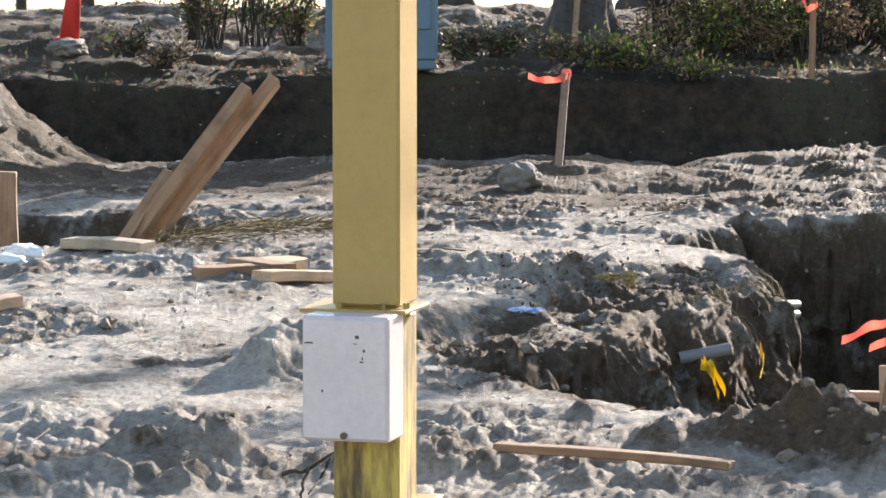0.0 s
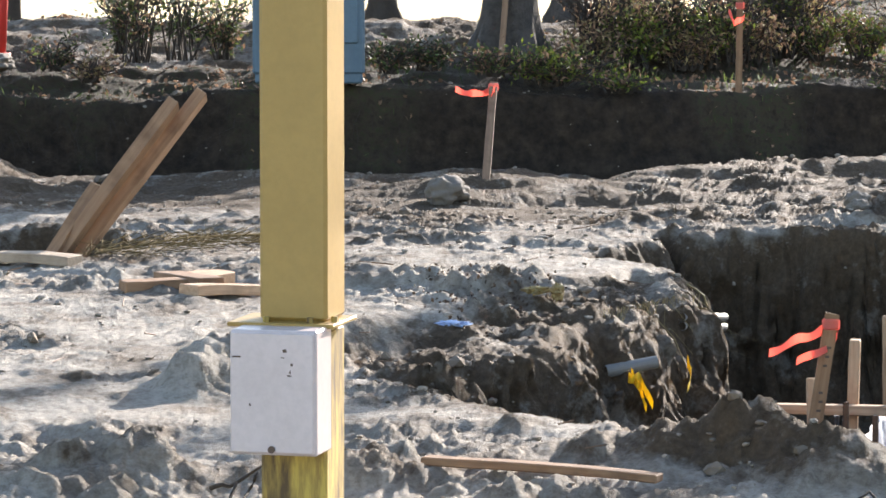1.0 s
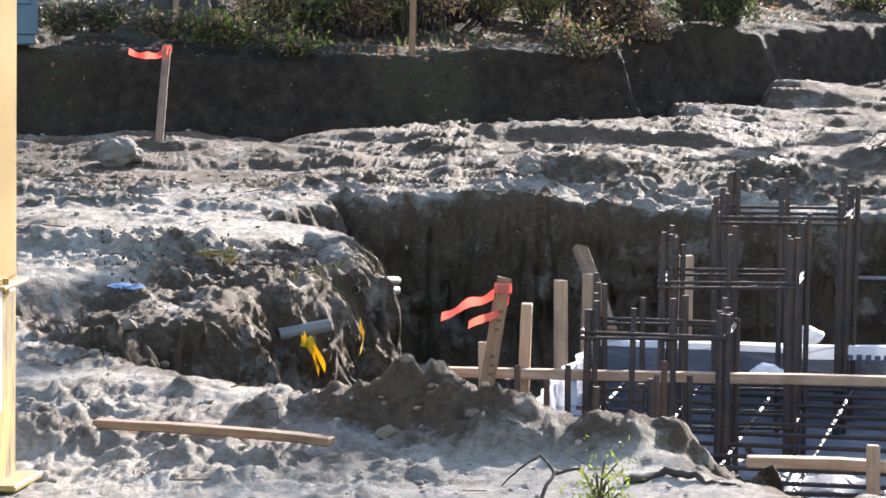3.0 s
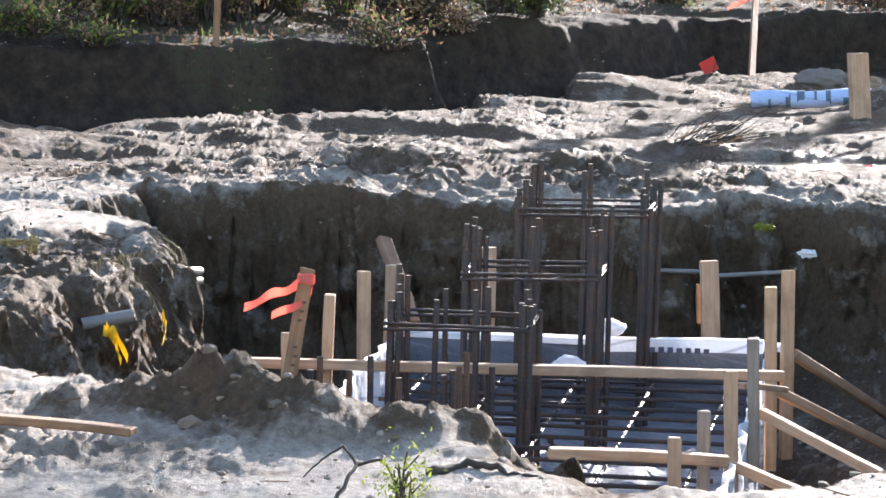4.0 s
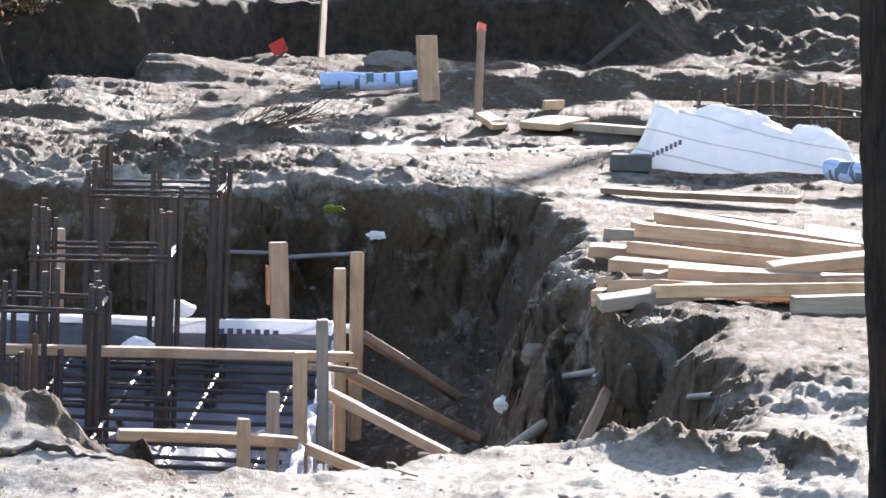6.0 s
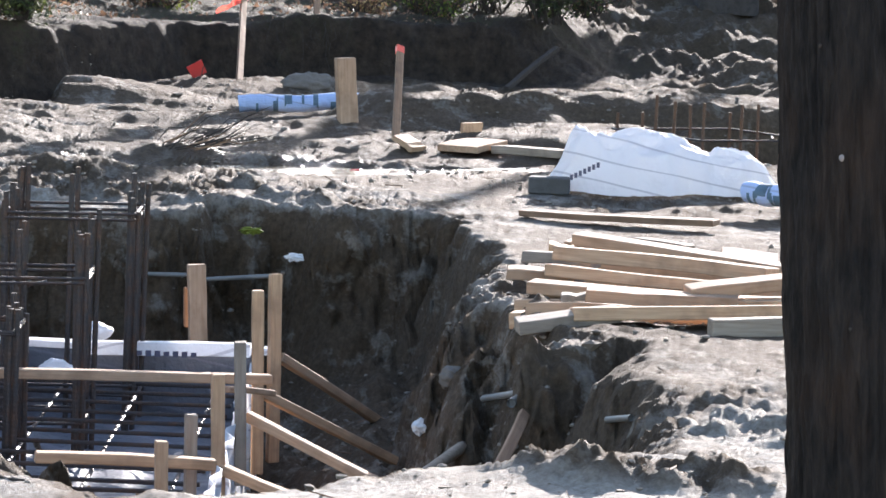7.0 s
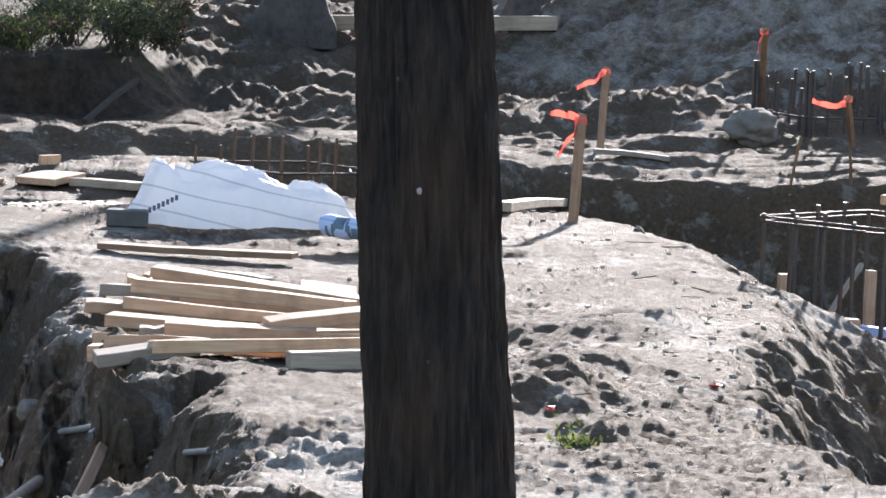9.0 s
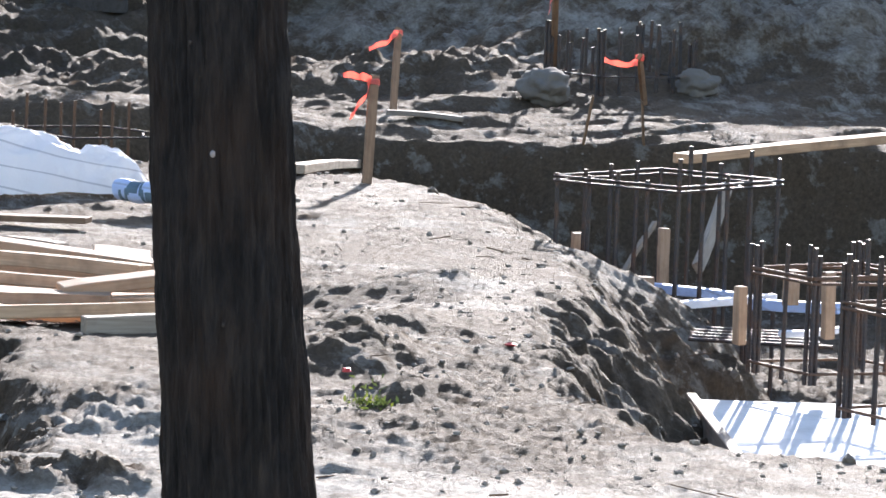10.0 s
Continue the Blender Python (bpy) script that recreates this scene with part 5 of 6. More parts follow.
def tree(p, radius, lean=0.0, height=6.5, label="grey-barked tree trunk on the bank", seed=0, crown=True, mat=None):
    p = Vector(p)
    base = thing("tree", label, "tree", Matrix.Translation(p), "trees on the bank")
    bm = bmesh.new()
    rings, rows, sides = [], 60, 28
    for i in range(rows + 1):
        t = (i / rows) ** 1.7
        z = -0.15 + (height + 0.15) * t
        r = radius * (1 - 0.6 * t) + radius * 0.55 * math.exp(-max(0, z) / (radius * 0.8))
        ring = []
        for s in range(sides):
            a = 2 * math.pi * s / sides
            k = 1 + 0.10 * noise.noise(Vector((math.cos(a) * 2 + seed, math.sin(a) * 2, z * 1.2))) + 0.09 * noise.noise(Vector((math.cos(a) * 7, math.sin(a) * 7 + seed, z * 3)))
            k += 0.22 * math.exp(-max(0, z) / radius) * math.sin(5 * a + seed)
            ring.append(bm.verts.new((r * k * math.cos(a) + lean * z, r * k * math.sin(a), z)))
        rings.append(ring)
    for a, b in zip(rings, rings[1:]):
        for s in range(sides):
            bm.faces.new((a[s], a[(s + 1) % sides], b[(s + 1) % sides], b[s]))
    bm.faces.new(rings[-1])
    part("trunk", bm, mat or TRUNK, base, smooth=True)
    rnd = random.Random(seed)
    pts = []
    for k in range(7):
        z = height * rnd.uniform(0.72, 0.98)
        a = rnd.uniform(0, 6.28)
        ln = rnd.uniform(0.8, 1.6)
        q0 = Vector((lean * z, 0, z))
        q1 = q0 + Vector((math.cos(a) * ln * 0.5, math.sin(a) * ln * 0.5, ln * 0.35))
        q2 = q0 + Vector((math.cos(a) * ln, math.sin(a) * ln, ln * 0.6))
        part("limb", tube([q0, q1, q2], radius * 0.2, 6, None, True, [radius * 0.25, radius * 0.14, radius * 0.05]), mat or TRUNK, base)
        for _ in range(110):
            q = q1.lerp(q2, rnd.uniform(0, 1.15))
            pts.append((q.x + rnd.gauss(0, 0.22), q.y + rnd.gauss(0, 0.22), q.z + rnd.gauss(0, 0.18)))
    if crown:
        part("crown", with_material(leaf_cloud(pts, 0.09, seed), DARKGREEN), None, base)
    return base


def shrub(p, height, radius, mats, label, seed=0, leaves=700, stems=14, size=0.035, spread=0.5, up_bias=0.3):
    p = Vector(p)
    base = thing("shrub", label, "shrub", Matrix.Translation(p), "shrubs on the bank")
    rnd = random.Random(seed)
    pts = [[] for _ in mats]
    bm = bmesh.new()
    for k in range(stems):
        a = rnd.uniform(0, 6.28)
        reach = radius * rnd.uniform(0.2, 1.0)
        h = height * rnd.uniform(0.5, 1.0)
        q0 = Vector((rnd.gauss(0, radius * 0.15), rnd.gauss(0, radius * 0.15), -0.03))
        q1 = q0 + Vector((math.cos(a) * reach * 0.4, math.sin(a) * reach * 0.4, h * 0.6))
        q2 = q0 + Vector((math.cos(a) * reach, math.sin(a) * reach, h))
        tube([q0, q1, q2], 0.004, 5, bm, True, [0.006, 0.004, 0.0015])
        for j in range(3):
            b0 = q0.lerp(q1, 0.6) if j == 0 else q1.lerp(q2, rnd.uniform(0.1, 0.8))
            b1 = b0 + Vector((rnd.gauss(0, radius * 0.3), rnd.gauss(0, radius * 0.3), h * rnd.uniform(0.05, 0.3)))
            tube([b0, b1], 0.002, 4, bm)
            for _ in range(max(1, leaves // (stems * 3))):
                q = b0.lerp(b1, rnd.uniform(0, 1.1))
                pts[rnd.randrange(len(mats))].append((q.x + rnd.gauss(0, 0.03), q.y + rnd.gauss(0, 0.03), max(0.0, q.z + rnd.gauss(0, 0.03))))
    tagged(part("branchwork", bm, ROOT, base), kind="stuff")
    for i, (m, q) in enumerate(zip(mats, pts)):
        if q:
            part("foliage", with_material(leaf_cloud(q, size, seed * 7 + i, 2.6, 0.0, up_bias), m), None, base)
    return base


tree((0.649, 21.482, 0.458), 0.125, 0.02, label="broad grey tree trunk with flared roots beside the road", seed=1)
tree((-2.018, 25.922, 0.307), 0.05, 0.03, label="slim reddish tree trunk by the lake", seed=2, mat=ROOT)
tree((-2.281, 24.896, 0.351), 0.03, 0.0, label="thin young tree trunk by the lake", seed=3, mat=ROOT)
tree((0.073, 26.000, 0.386), 0.075, 0.0, label="reddish tree trunk beyond the road", seed=4, mat=ROOT)
tree((1.138, 26.476, 0.382), 0.08, 0.0, label="dark tree trunk beyond the road", seed=5)
tree((8.448, 27.328, 0.369), 0.17, 0.0, label="broad grey tree trunk behind the dug slope", seed=6)
tree((9.821, 27.006, 0.465), 0.085, 0.0, label="grey tree trunk behind the dug slope", seed=7)
tree((6.467, 25.389, 0.343), 0.12, -0.01, mat=ROOT, label="dark tree trunk on the bank among evergreen twigs", seed=8)
tree((2.763, 24.847, 0.403), 0.03, 0.05, label="thin leaning tree trunk among shrubs", seed=9, mat=ROOT)

MIXED, BROWN, DARK = (GREEN, DARKGREEN, DRYLEAF), (DRYLEAF, DRYLEAF, STRAW), (DARKGREEN, DARKGREEN, GREEN)
shrub_list = [
    ((-1.074, 21.109, 0.442), 0.46, 0.22, MIXED, 600), ((-0.854, 21.139, 0.451), 0.44, 0.22, DARK, 600), ((-0.673, 21.145, 0.453), 0.30, 0.15, MIXED, 700), ((-1.145, 21.237, 0.475), 0.30, 0.12, DARK, 600),
    ((-1.436, 20.899, 0.416), 0.14, 0.15, MIXED, 300), ((-1.262, 20.778, 0.371), 0.12, 0.16, BROWN, 260),
    ((1.038, 21.319, 0.393), 0.24, 0.2, BROWN, 700), ((1.226, 21.413, 0.413), 0.34, 0.22, BROWN, 800), ((1.449, 21.595, 0.430), 0.32, 0.2, MIXED, 900), ((1.604, 21.536, 0.392), 0.28, 0.2, (GREEN, LIME, DRYLEAF), 900),
    ((0.783, 20.829, 0.367), 0.13, 0.2, (GREEN, LIME, DRYLEAF), 500), ((0.552, 20.793, 0.396), 0.12, 0.2, (GREEN, DRYLEAF), 400), ((0.245, 20.763, 0.423), 0.13, 0.2, MIXED, 400), ((0.091, 20.680, 0.414), 0.13, 0.15, MIXED, 300),
    ((1.898, 22.203, 0.425), 0.34, 0.2, (GREEN, LIME, DARKGREEN), 900), ((2.079, 22.235, 0.425), 0.34, 0.2, BROWN, 800), ((1.137, 20.729, 0.323), 0.09, 0.2, (GREEN, LIME, DRYLEAF), 400),
    ((0.842, 20.791, 0.351), 0.16, 0.25, (GREEN, LIME, DRYLEAF), 700), ((1.234, 21.384, 0.398), 0.28, 0.2, (GREEN, LIME, LIME), 900), ((1.476, 21.449, 0.382), 0.22, 0.2, BROWN, 700), ((1.816, 21.720, 0.396), 0.24, 0.22, BROWN, 800),
    ((2.127, 22.162, 0.390), 0.2, 0.2, (GREEN, LIME, DRYLEAF), 700), ((2.408, 22.222, 0.389), 0.24, 0.22, (LIME, GREEN, DRYLEAF), 800), ((2.738, 22.200, 0.365), 0.2, 0.25, BROWN, 700), ((2.948, 22.104, 0.318), 0.12, 0.15, BROWN, 500),
    ((3.164, 22.276, 0.418), 0.28, 0.25, DARK, 1300), ((3.356, 22.349, 0.388), 0.2, 0.2, DARK, 1100), ((3.301, 22.762, 0.312), 0.22, 0.25, DARK, 1200),
    ((2.500, 21.088, 0.298), 0.16, 0.25, (GREEN, DRYLEAF), 500), ((4.321, 23.982, 0.350), 0.16, 0.25, (LIME, GREEN, DRYLEAF), 600), ((5.539, 24.366, 0.331), 0.15, 0.25, BROWN, 500), ((5.862, 24.402, 0.349), 0.2, 0.25, (GREEN, DRYLEAF), 600),
    ((6.260, 24.464, 0.339), 0.4, 0.3, DARK, 1300), ((6.556, 24.494, 0.344), 0.36, 0.3, DARK, 1200), ((6.962, 24.909, 0.359), 0.3, 0.25, MIXED, 700), ((5.919, 24.236, 0.324), 0.2, 0.25, (GREEN, LIME, DRYLEAF), 700),
    ((6.519, 24.181, 0.326), 0.34, 0.25, DARK, 1100), ((6.851, 24.637, 0.341), 0.16, 0.2, MIXED, 500)]
kinds_of_shrub = {DARK: "dense dark evergreen shrub on the bank", BROWN: "dry brown shrub with withered leaves on the bank"}
for i, (p, h, r, mats, n) in enumerate(shrub_list):
    shrub(p, h, r, mats, kinds_of_shrub.get(mats, "mixed green and brown undergrowth clump on the bank"), 20 + i, int(n * 1.35), 22, 0.028, 0.5, 0.5 if LIME in mats else 0.2)


for i, p in enumerate(((1.049, 21.559, 0.459), (1.222, 21.822, 0.497), (1.375, 21.684, 0.465), (1.775, 22.366, 0.472), (2.020, 22.349, 0.459), (1.698, 21.593, 0.417), (1.961, 22.153, 0.401), (2.608, 22.276, 0.399), (2.851, 22.218, 0.377))):
    shrub(p, 0.42, 0.26, BROWN, "bare twiggy brown shrub with few leaves on the bank", 90 + i, 220, 46, 0.024, 0.5, 0.1)


def scatter(n, seed, test, x0, x1, y0, y1):
    rnd = np.random.RandomState(seed)
    az, d = rnd.uniform(x0, x1, n), rnd.uniform(y0, y1, n)
    x, y = d * np.sin(np.radians(az)), d * np.cos(np.radians(az))
    z, damp_shade, litter, bank_shade, face, wet = ground_parts(x, y)
    keep = test(x, y, z, damp_shade, litter, rnd.uniform(size=n))
    return np.stack([x, y, z], 1)[keep]


# fallen leaves and sprouts on the bank
pts = scatter(46000, 5, lambda x, y, z, damp_shade, litter, r: litter * (0.5 + 0.5 * np.sin(x * 3.1) * np.sin(y * 2.3)) > r, -7, 16, 19.6, 25)
tagged(new("leaf_litter", with_material(leaf_cloud(pts + [0, 0, 0.004], 0.026, 11, 1.6), DRYLEAF)), "fallen dry leaves covering the bank", "leaves", kind="stuff")
pts = scatter(9000, 6, lambda x, y, z, damp_shade, litter, r: litter * np.clip(0.4 + fbm(x, y, 0.8, 5, 2) * 2, 0, 1) > r, -7, 16, 19.6, 24)
tagged(new("grass", with_material(leaf_cloud(pts, 0.045, 12, 9, 0, 2.0), GREEN)), "tufts of short grass on the bank", "grass", kind="stuff")


def strands(points, length, seed, mat, name, label, radius=0.0016, sag=0.05):
    """Thin roots hanging down from an edge."""
    rnd = random.Random(seed)
    bm = bmesh.new()
    for p in points:
        p = Vector(p)
        ln = length * rnd.uniform(0.3, 1.2)
        a = p + Vector((rnd.gauss(0, 0.02), -0.03, 0.01))
        b = a + Vector((rnd.gauss(0, sag * 0.5), -0.02 + rnd.gauss(0, 0.02), -ln * 0.5))
        c = b + Vector((rnd.gauss(0, sag), rnd.gauss(0, 0.02), -ln * 0.5))
        rings = []
        for q, r in ((a, radius), (b, radius), (c, radius * 0.5)):
            rings.append([bm.verts.new(q + Vector((r * math.cos(k * 2.094), r * math.sin(k * 2.094), 0))) for k in range(3)])
        for r0, r1 in zip(rings, rings[1:]):
            for k in range(3):
                bm.faces.new((r0[k], r0[(k + 1) % 3], r1[(k + 1) % 3], r1[k]))
    return tagged(new(name, mesh_of(bm, name, mat)), label, "roots", kind="stuff")


rnd = np.random.RandomState(8)
edge = scatter(60000, 9, lambda x, y, z, damp_shade, litter, r: (litter > 0.1) & (litter < 0.6) & (x < 5.4), -7, 14, 19.4, 24.5)
strands(edge[:1600], 0.16, 10, ROOT, "hanging_roots", "fine roots hanging over the edge of the bank")
spur = [Vector((1.059, 15.151, -0.033)).lerp(Vector((0.737, 14.345, -0.000)), k / 90) for k in range(90)]
strands(spur, 0.38, 14, STRAW, "hanging_roots", "pale fibrous roots hanging down the spur face", 0.0011, 0.09)


# ---- lake ----
def lake():
    bm = bmesh.new()
    bmesh.ops.create_grid(bm, x_segments=8, y_segments=8, size=1)
    m = Matrix.Translation((-60, 190, -1.3)) @ Matrix.Diagonal((260, 162, 1, 1))
    bmesh.ops.transform(bm, matrix=m, verts=bm.verts[:])
    return tagged(new("water", mesh_of(bm, "water", WATER)), "bright lake water beyond the road", "lake", kind="structure")


lake()



def puddle():
    bm = bmesh.new()
    rim = []
    for k in range(60):
        a = 2 * math.pi * k / 60
        r = 1 + 0.25 * noise.noise(Vector((math.cos(a) * 2, math.sin(a) * 2, 5)))
        rim.append(bm.verts.new((3.9 + 0.62 * r * math.cos(a), 18.5 + 0.36 * r * math.sin(a), POOL_Z)))
    bm.faces.new(rim)
    bmesh.ops.triangulate(bm, faces=bm.faces[:])
    return tagged(new("puddle", mesh_of(bm, "puddle", MUDWATER)), "shallow muddy puddle on the site", "puddle", kind="structure")


POOL_Z = float(np.percentile(ground_parts(3.9 + np.linspace(-0.4, 0.4, 60), 18.5 + 0.2 * np.sin(np.arange(60)))[0], 55))
puddle()


# ---- things on the bank ----
def marker_cone():
    base = thing("traffic_cone", "leaning red traffic cone on the bank", "traffic cone", Matrix.Translation((-1.710, 21.019, 0.440)) @ pose(0, 0, 0, 0, 6, 0))
    part("cone", tube([(0, 0, 0.02), (0, 0, 0.3), (0, 0, 0.62)], 0.05, 20, None, True, [0.046, 0.03, 0.016]), RED, base, smooth=True)
    part("foot", box(0.13, 0.13, 0.025, 0.006, (0, 0, 0.0125)), RED, base)


marker_cone()


def blue_cabinet():
    base = thing("utility_cabinet", "blue-grey painted metal utility cabinet by the road", "cabinet", Matrix.Translation((-0.274, 20.622, 0.410)))
    part("body", box(0.50, 0.25, 1.2, 0.012, (0, 0, 0.58)), BLUE, base)
    part("plinth", box(0.48, 0.23, 0.06, 0.008, (0, 0, -0.03)), BLUE, base)
    part("door", box(0.44, 0.012, 1.0, 0.006, (0, -0.131, 0.62)), BLUE, base)


blue_cabinet()
board((8.646, 27.547, 0.365), (9.935, 26.648, 0.440), 0.09, 0.09, "long weathered log lying behind the slope", GREYWOOD, name="log")
board((6.104, 23.442, -0.011), (6.508, 23.935, 0.174), 0.03, 0.025, "dark pole lying on the bank slope", ROOT, name="pole")


# ---- small litter, twigs and plants on the sand ----
def twig(paths, label, name="twig", mat=None):
    base = thing(name, label, "twig", Matrix.Translation(paths[0][0][0]))
    for pts, r in paths:
        pts = [Vector(p) for p in pts]
        fine = []
        for a, b in zip(pts, pts[1:]):
            fine += [a.lerp(b, k / 4) + Vector([random.gauss(0, r * 0.35) for _ in range(3)]) for k in range(4)]
        fine.append(pts[-1])
        n = len(fine)
        put("branch", tube(fine, r, 7, None, True, [r * (1 - 0.6 * i / n) for i in range(n)]), mat or ROOT, base, Matrix.Identity(4), smooth=True)
    return base


twig([([(-0.363, 10.294, 0.051), (-0.305, 10.295, 0.058), (-0.246, 10.347, 0.092)], 0.006), ([(-0.305, 10.295, 0.058), (-0.316, 10.245, 0.029), (-0.321, 10.195, -0.001)], 0.005), ([(-0.254, 10.297, 0.086), (-0.273, 10.296, 0.041), (-0.302, 10.196, 0.018)], 0.004)],
     "dark forked twig on the sand beside the yellow post")
twig([([(1.014, 9.546, 0.005), (1.059, 9.642, 0.044), (1.099, 9.738, 0.080), (1.073, 9.791, 0.112)], 0.006), ([(1.099, 9.738, 0.080), (1.153, 9.732, 0.091), (1.184, 9.678, 0.038)], 0.004), ([(1.073, 9.791, 0.112), (1.020, 9.747, 0.088), (0.985, 9.750, 0.051)], 0.003)],
     "bare dark twig rising from the sand")
twig([([(1.312, 10.152, -0.005), (1.396, 10.253, -0.003), (1.453, 10.197, 0.010), (1.506, 10.161, -0.007), (1.550, 10.110, -0.006)], 0.012)], "thick dark root lying on the rim", "root")


def seedling(p, h, mat, label, seed, n=500, size=0.022):
    shrub(p, h, h * 0.35, mat, label, seed, n, 7, size, 0.4, 0.8)


seedling((1.179, 9.575, 0.000), 0.19, (SEEDLING, SEEDLING, LIME), "small bright yellow-green seedling on the sand", 71, 420, 0.013)
seedling((4.227, 11.090, 0.015), 0.03, (LIME, GREEN), "tiny green tuft on the slope", 72, 160, 0.02)


def dead_branch():
    base = thing("dead_branch", "dry reddish-brown dead branch lying on the mud", "branch", Matrix.Translation((3.638, 19.015, 0.011)))
    rnd = random.Random(3)
    o = Vector((3.458, 19.024, -0.004))
    for k in range(30):
        ang = rnd.uniform(0.05, 1.0)
        ln = rnd.uniform(0.1, 0.3)
        p0 = o + Vector((rnd.uniform(0, 0.2), rnd.uniform(-0.15, 0.15), 0.02))
        p1 = p0 + Vector((math.cos(ang) * ln, rnd.gauss(0, 0.06), math.sin(ang) * ln * 0.6))
        p2 = p1 + Vector((ln * 0.4, rnd.gauss(0, 0.05), ln * rnd.uniform(-0.1, 0.25)))
        put("twig", tube([p0, p1, p2], 0.002, 5, None, True, [0.003, 0.002, 0.0008]), ROOT if k % 3 else STAKEWOOD, base, Matrix.Identity(4))


dead_branch()


def dry_frond():
    base = thing("dry_frond", "dry straw-coloured fern frond lying on the sand", "frond", Matrix.Translation((-0.681, 16.526, -0.003)))
    a, b = Vector((-0.930, 15.901, 0.030)), Vector((-0.381, 16.768, -0.006))
    put("stem", tube([a + Vector((0, 0, 0.015)), a.lerp(b, 0.5) + Vector((0, 0, 0.04)), b + Vector((0, 0, 0.03))], 0.004, 6), FROND, base, Matrix.Identity(4))
    bm = bmesh.new()
    rnd = random.Random(4)
    for k in range(420):
        q = a.lerp(b, k / 420) + Vector((0, 0, 0.02 + 0.02 * math.sin(k / 134)))
        s = 1 if k % 2 else -1
        q = q + Vector((rnd.gauss(0, 0.07), rnd.gauss(0, 0.12), -0.012))
        e = q + Vector((rnd.gauss(0.03, 0.06), s * rnd.uniform(0.02, 0.2), rnd.uniform(-0.01, 0.035)))
        tube([q, e], 0.0011, 4, bm)
    tagged(put("foliage", bm, FROND, base, Matrix.Identity(4)), kind="stuff")


dry_frond()


def plastic(p, s, mat, label, seed, squash=(1, 0.7, 0.5)):
    thing("plastic_scrap", label, "litter", Matrix.Translation(p), bm=lump(s, squash, 0.7, 1.6, 3, seed), mat=mat, smooth=False)


plastic(Vector((0.528, 14.546, 0.037)) + Vector((0, 0, 0.012)), 0.032, STRAW, "crumpled yellowish plastic on the leaf heap", 1, (1.2, 0.7, 0.4))
plastic(Vector((0.595, 14.564, 0.027)) + Vector((0, 0, 0.015)), 0.03, STRAW, "crumpled yellowish plastic on the leaf heap", 2, (0.6, 0.6, 0.9))
plastic((3.308, 16.318, -0.062), 0.025, LIME, "pale green scrap stuck in the pit wall", 3, (1.4, 0.5, 0.5))
plastic((3.435, 16.139, -0.139), 0.025, CONCRETE, "pale scrap stuck in the pit wall", 4, (1.3, 0.5, 0.5))
plastic((0.257, 14.058, -0.002), 0.03, BLUEWRAP, "pale bluish plastic scrap on the sand", 5, (1.6, 0.6, 0.3))


def yellow_tape(pts, label, w=0.045, seed=0):
    base = thing("warning_tape", label, "tape", Matrix.Translation(pts[0]))
    put("strip", ribbon_mesh(pts, w, seed), YELLOWTAPE, base, Matrix.Identity(4))


yellow_tape([(0.800, 14.025, -0.157), (0.829, 14.019, -0.200), (0.846, 13.99, -0.262)], "yellow tape hanging from the pipe on the spur", 0.035, 1)
yellow_tape([(0.791, 14.014, -0.164), (0.830, 14.031, -0.175), (0.866, 13.98, -0.25)], "yellow tape hanging from the pipe on the spur", 0.04, 3)
yellow_tape([(1.014, 14.609, -0.184), (1.026, 14.596, -0.228), (1.005, 14.469, -0.262)], "yellow tape caught on the spur roots", 0.035, 2)
twig([([(1.078, 15.563, -0.038), (1.132, 15.509, -0.071), (1.146, 15.508, -0.119), (1.098, 15.561, -0.115)], 0.004)], "thin pale wire curling from the spur", "wire", STRAW)

# sticks and straw lying about
rnd = random.Random(12)
sticks = bmesh.new()
for p in scatter(420, 51, lambda x, y, z, damp_shade, litter, r: (litter < 0.1) & (r < 0.45), -6, 26, 10, 22):
    a = rnd.uniform(0, 6.28)
    ln = rnd.uniform(0.03, 0.12)
    q = Vector(p) + Vector((0, 0, 0.006))
    tube([q, q + Vector((math.cos(a) * ln, math.sin(a) * ln, rnd.uniform(0, 0.02)))], rnd.uniform(0.001, 0.0025), 4, sticks)
tagged(new("stick_litter", mesh_of(sticks, "stick_litter", STAKEWOOD)), "thin sticks and straw lying on the soil", "sticks", kind="stuff")

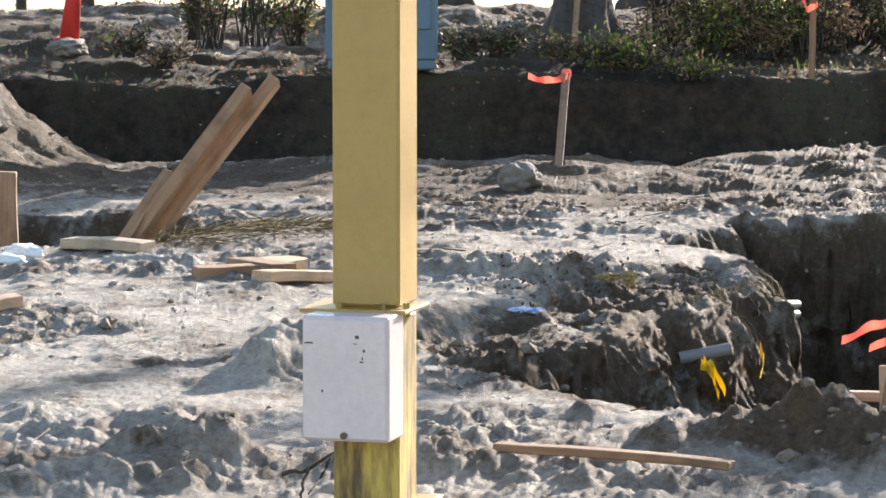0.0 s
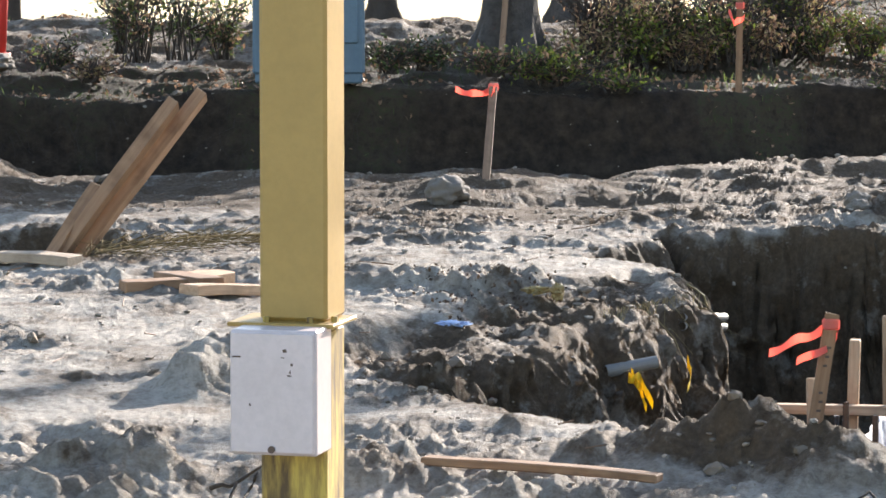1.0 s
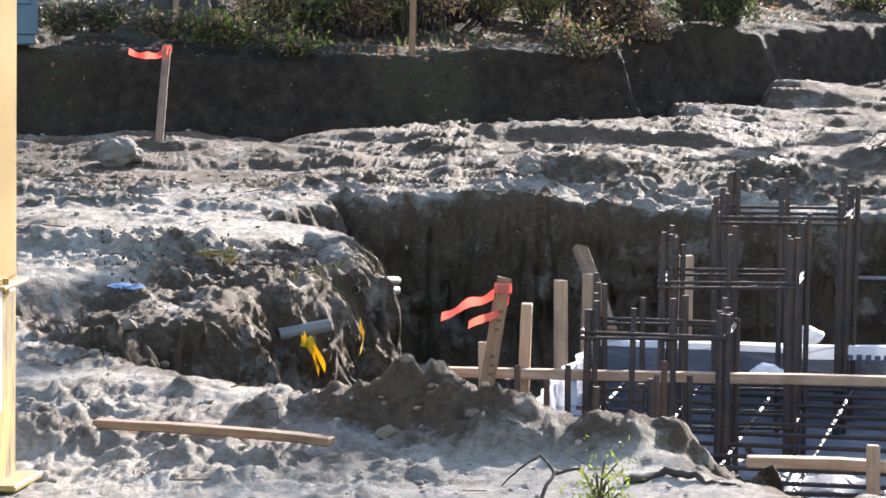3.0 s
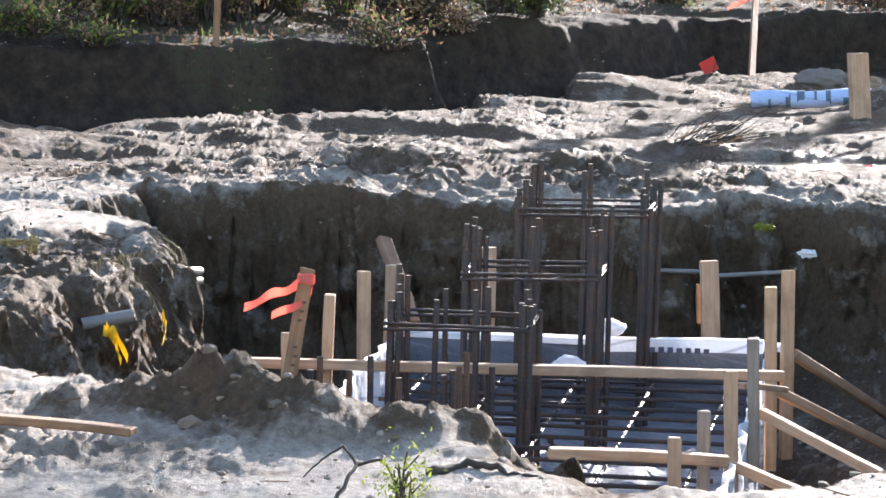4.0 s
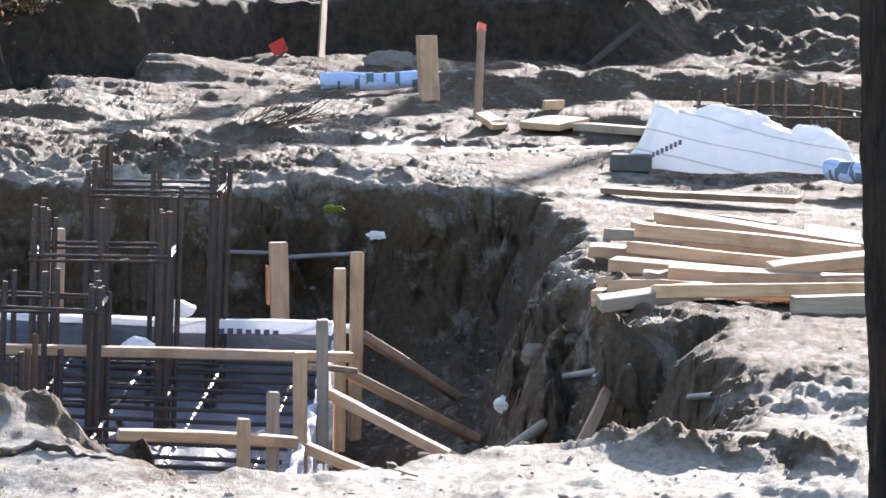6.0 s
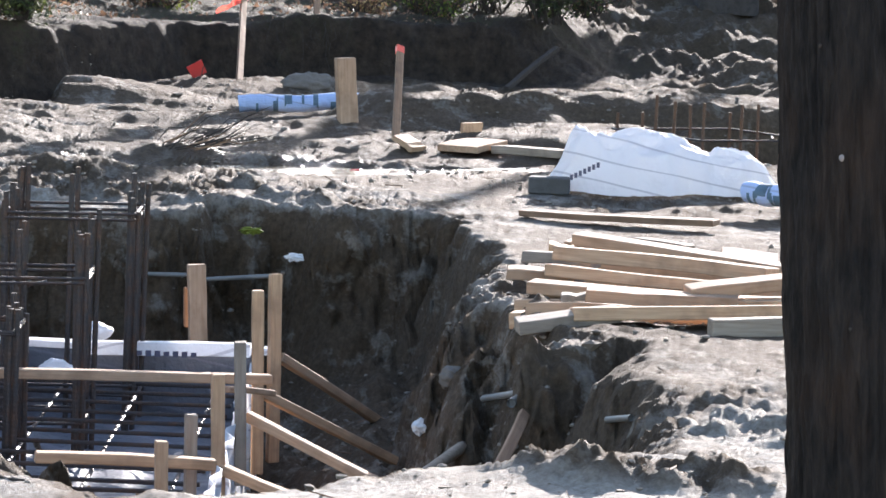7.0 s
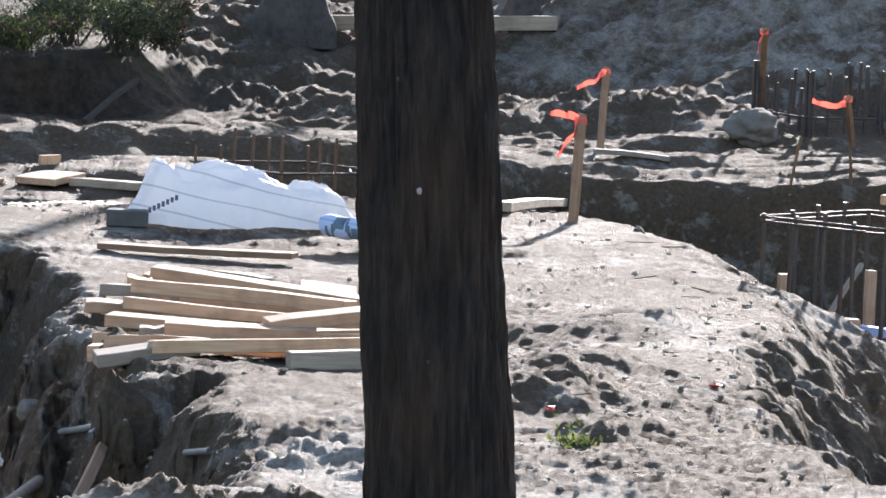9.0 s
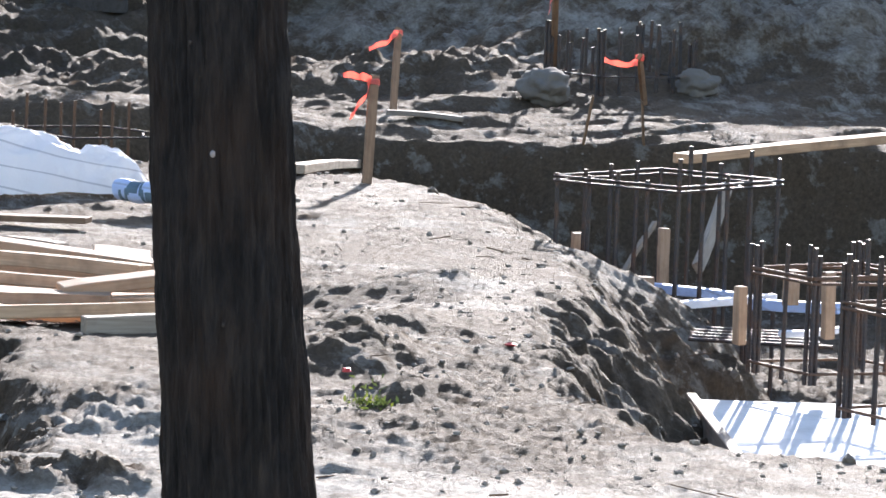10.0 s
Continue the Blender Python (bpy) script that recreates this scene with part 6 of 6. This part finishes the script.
# leaf heap on the spur
pts = scatter(2600, 21, lambda x, y, z, damp_shade, litter, r: np.exp(-(((x - 0.37) / 0.2) ** 2 + ((y - 14.75) / 0.55) ** 2)) > r, 0.3, 2.8, 13.8, 15.6)
tagged(new("leaf_heap", with_material(leaf_cloud(pts + [0, 0, 0.002], 0.016, 13, 1.6), DARKLEAF)), "brown leaves heaped on the spur", "leaves", kind="stuff")


# clods of earth
def clods(points, low, high, seed, name, label, mat):
    rnd = np.random.RandomState(seed)
    bm = bmesh.new()
    bmesh.ops.create_icosphere(bm, subdivisions=1, radius=1.0)
    bv = np.array([v.co[:] for v in bm.verts])
    bf = np.array([[v.index for v in f.verts] for f in bm.faces])
    bm.free()
    n, k = len(points), len(bv)
    s = low * (high / low) ** (rnd.uniform(size=n) ** 2.2)
    v = bv[None] * rnd.uniform(0.6, 1.25, (n, k, 1)) * s[:, None, None] * np.stack([rnd.uniform(0.8, 1.5, n), rnd.uniform(0.8, 1.5, n), rnd.uniform(0.5, 0.9, n)], 1)[:, None]
    v = v + (points + np.stack([0 * s, 0 * s, s * 0.25], 1))[:, None]
    f = bf[None] + (np.arange(n) * k)[:, None, None]
    me = bpy.data.meshes.new(name)
    me.from_pydata(v.reshape(-1, 3).tolist(), [], f.reshape(-1, 3).tolist())
    me.materials.append(mat)
    return tagged(new(name, me), label, "clods", kind="stuff")


pts = scatter(52000, 31, lambda x, y, z, damp_shade, litter, r: (litter < 0.1) & ((0.12 + 0.5 * damp_shade) * (1 - 0.45 * smooth(x, 3.4, 4.2)) > r * 1.2) & (fbm(x, y, 0.6, 15, 3) + 0.35 > r), -6.5, 28.5, 9.3, 23)
clods(pts, 0.003, 0.013, 32, "clods", "crumbs and clods of earth lying on the soil", SOIL_CLOD)
pts = scatter(14000, 37, lambda x, y, z, damp_shade, litter, r: (litter < 0.1) & (np.hypot(x, y) > 10.8) & (smooth(fbm(x * 0.7, y, 0.85, 305, 4, 0.6), 0.05, 0.28) * 0.45 * (1 - 0.9 * smooth(x, 3.4, 4.2)) + 0.008 > r), -6.5, 28.5, 10.8, 23.5)
clods(pts, 0.006, 0.026, 38, "clods", "broken lumps of dark moist earth lying on the sand", DAMP_CLOD)
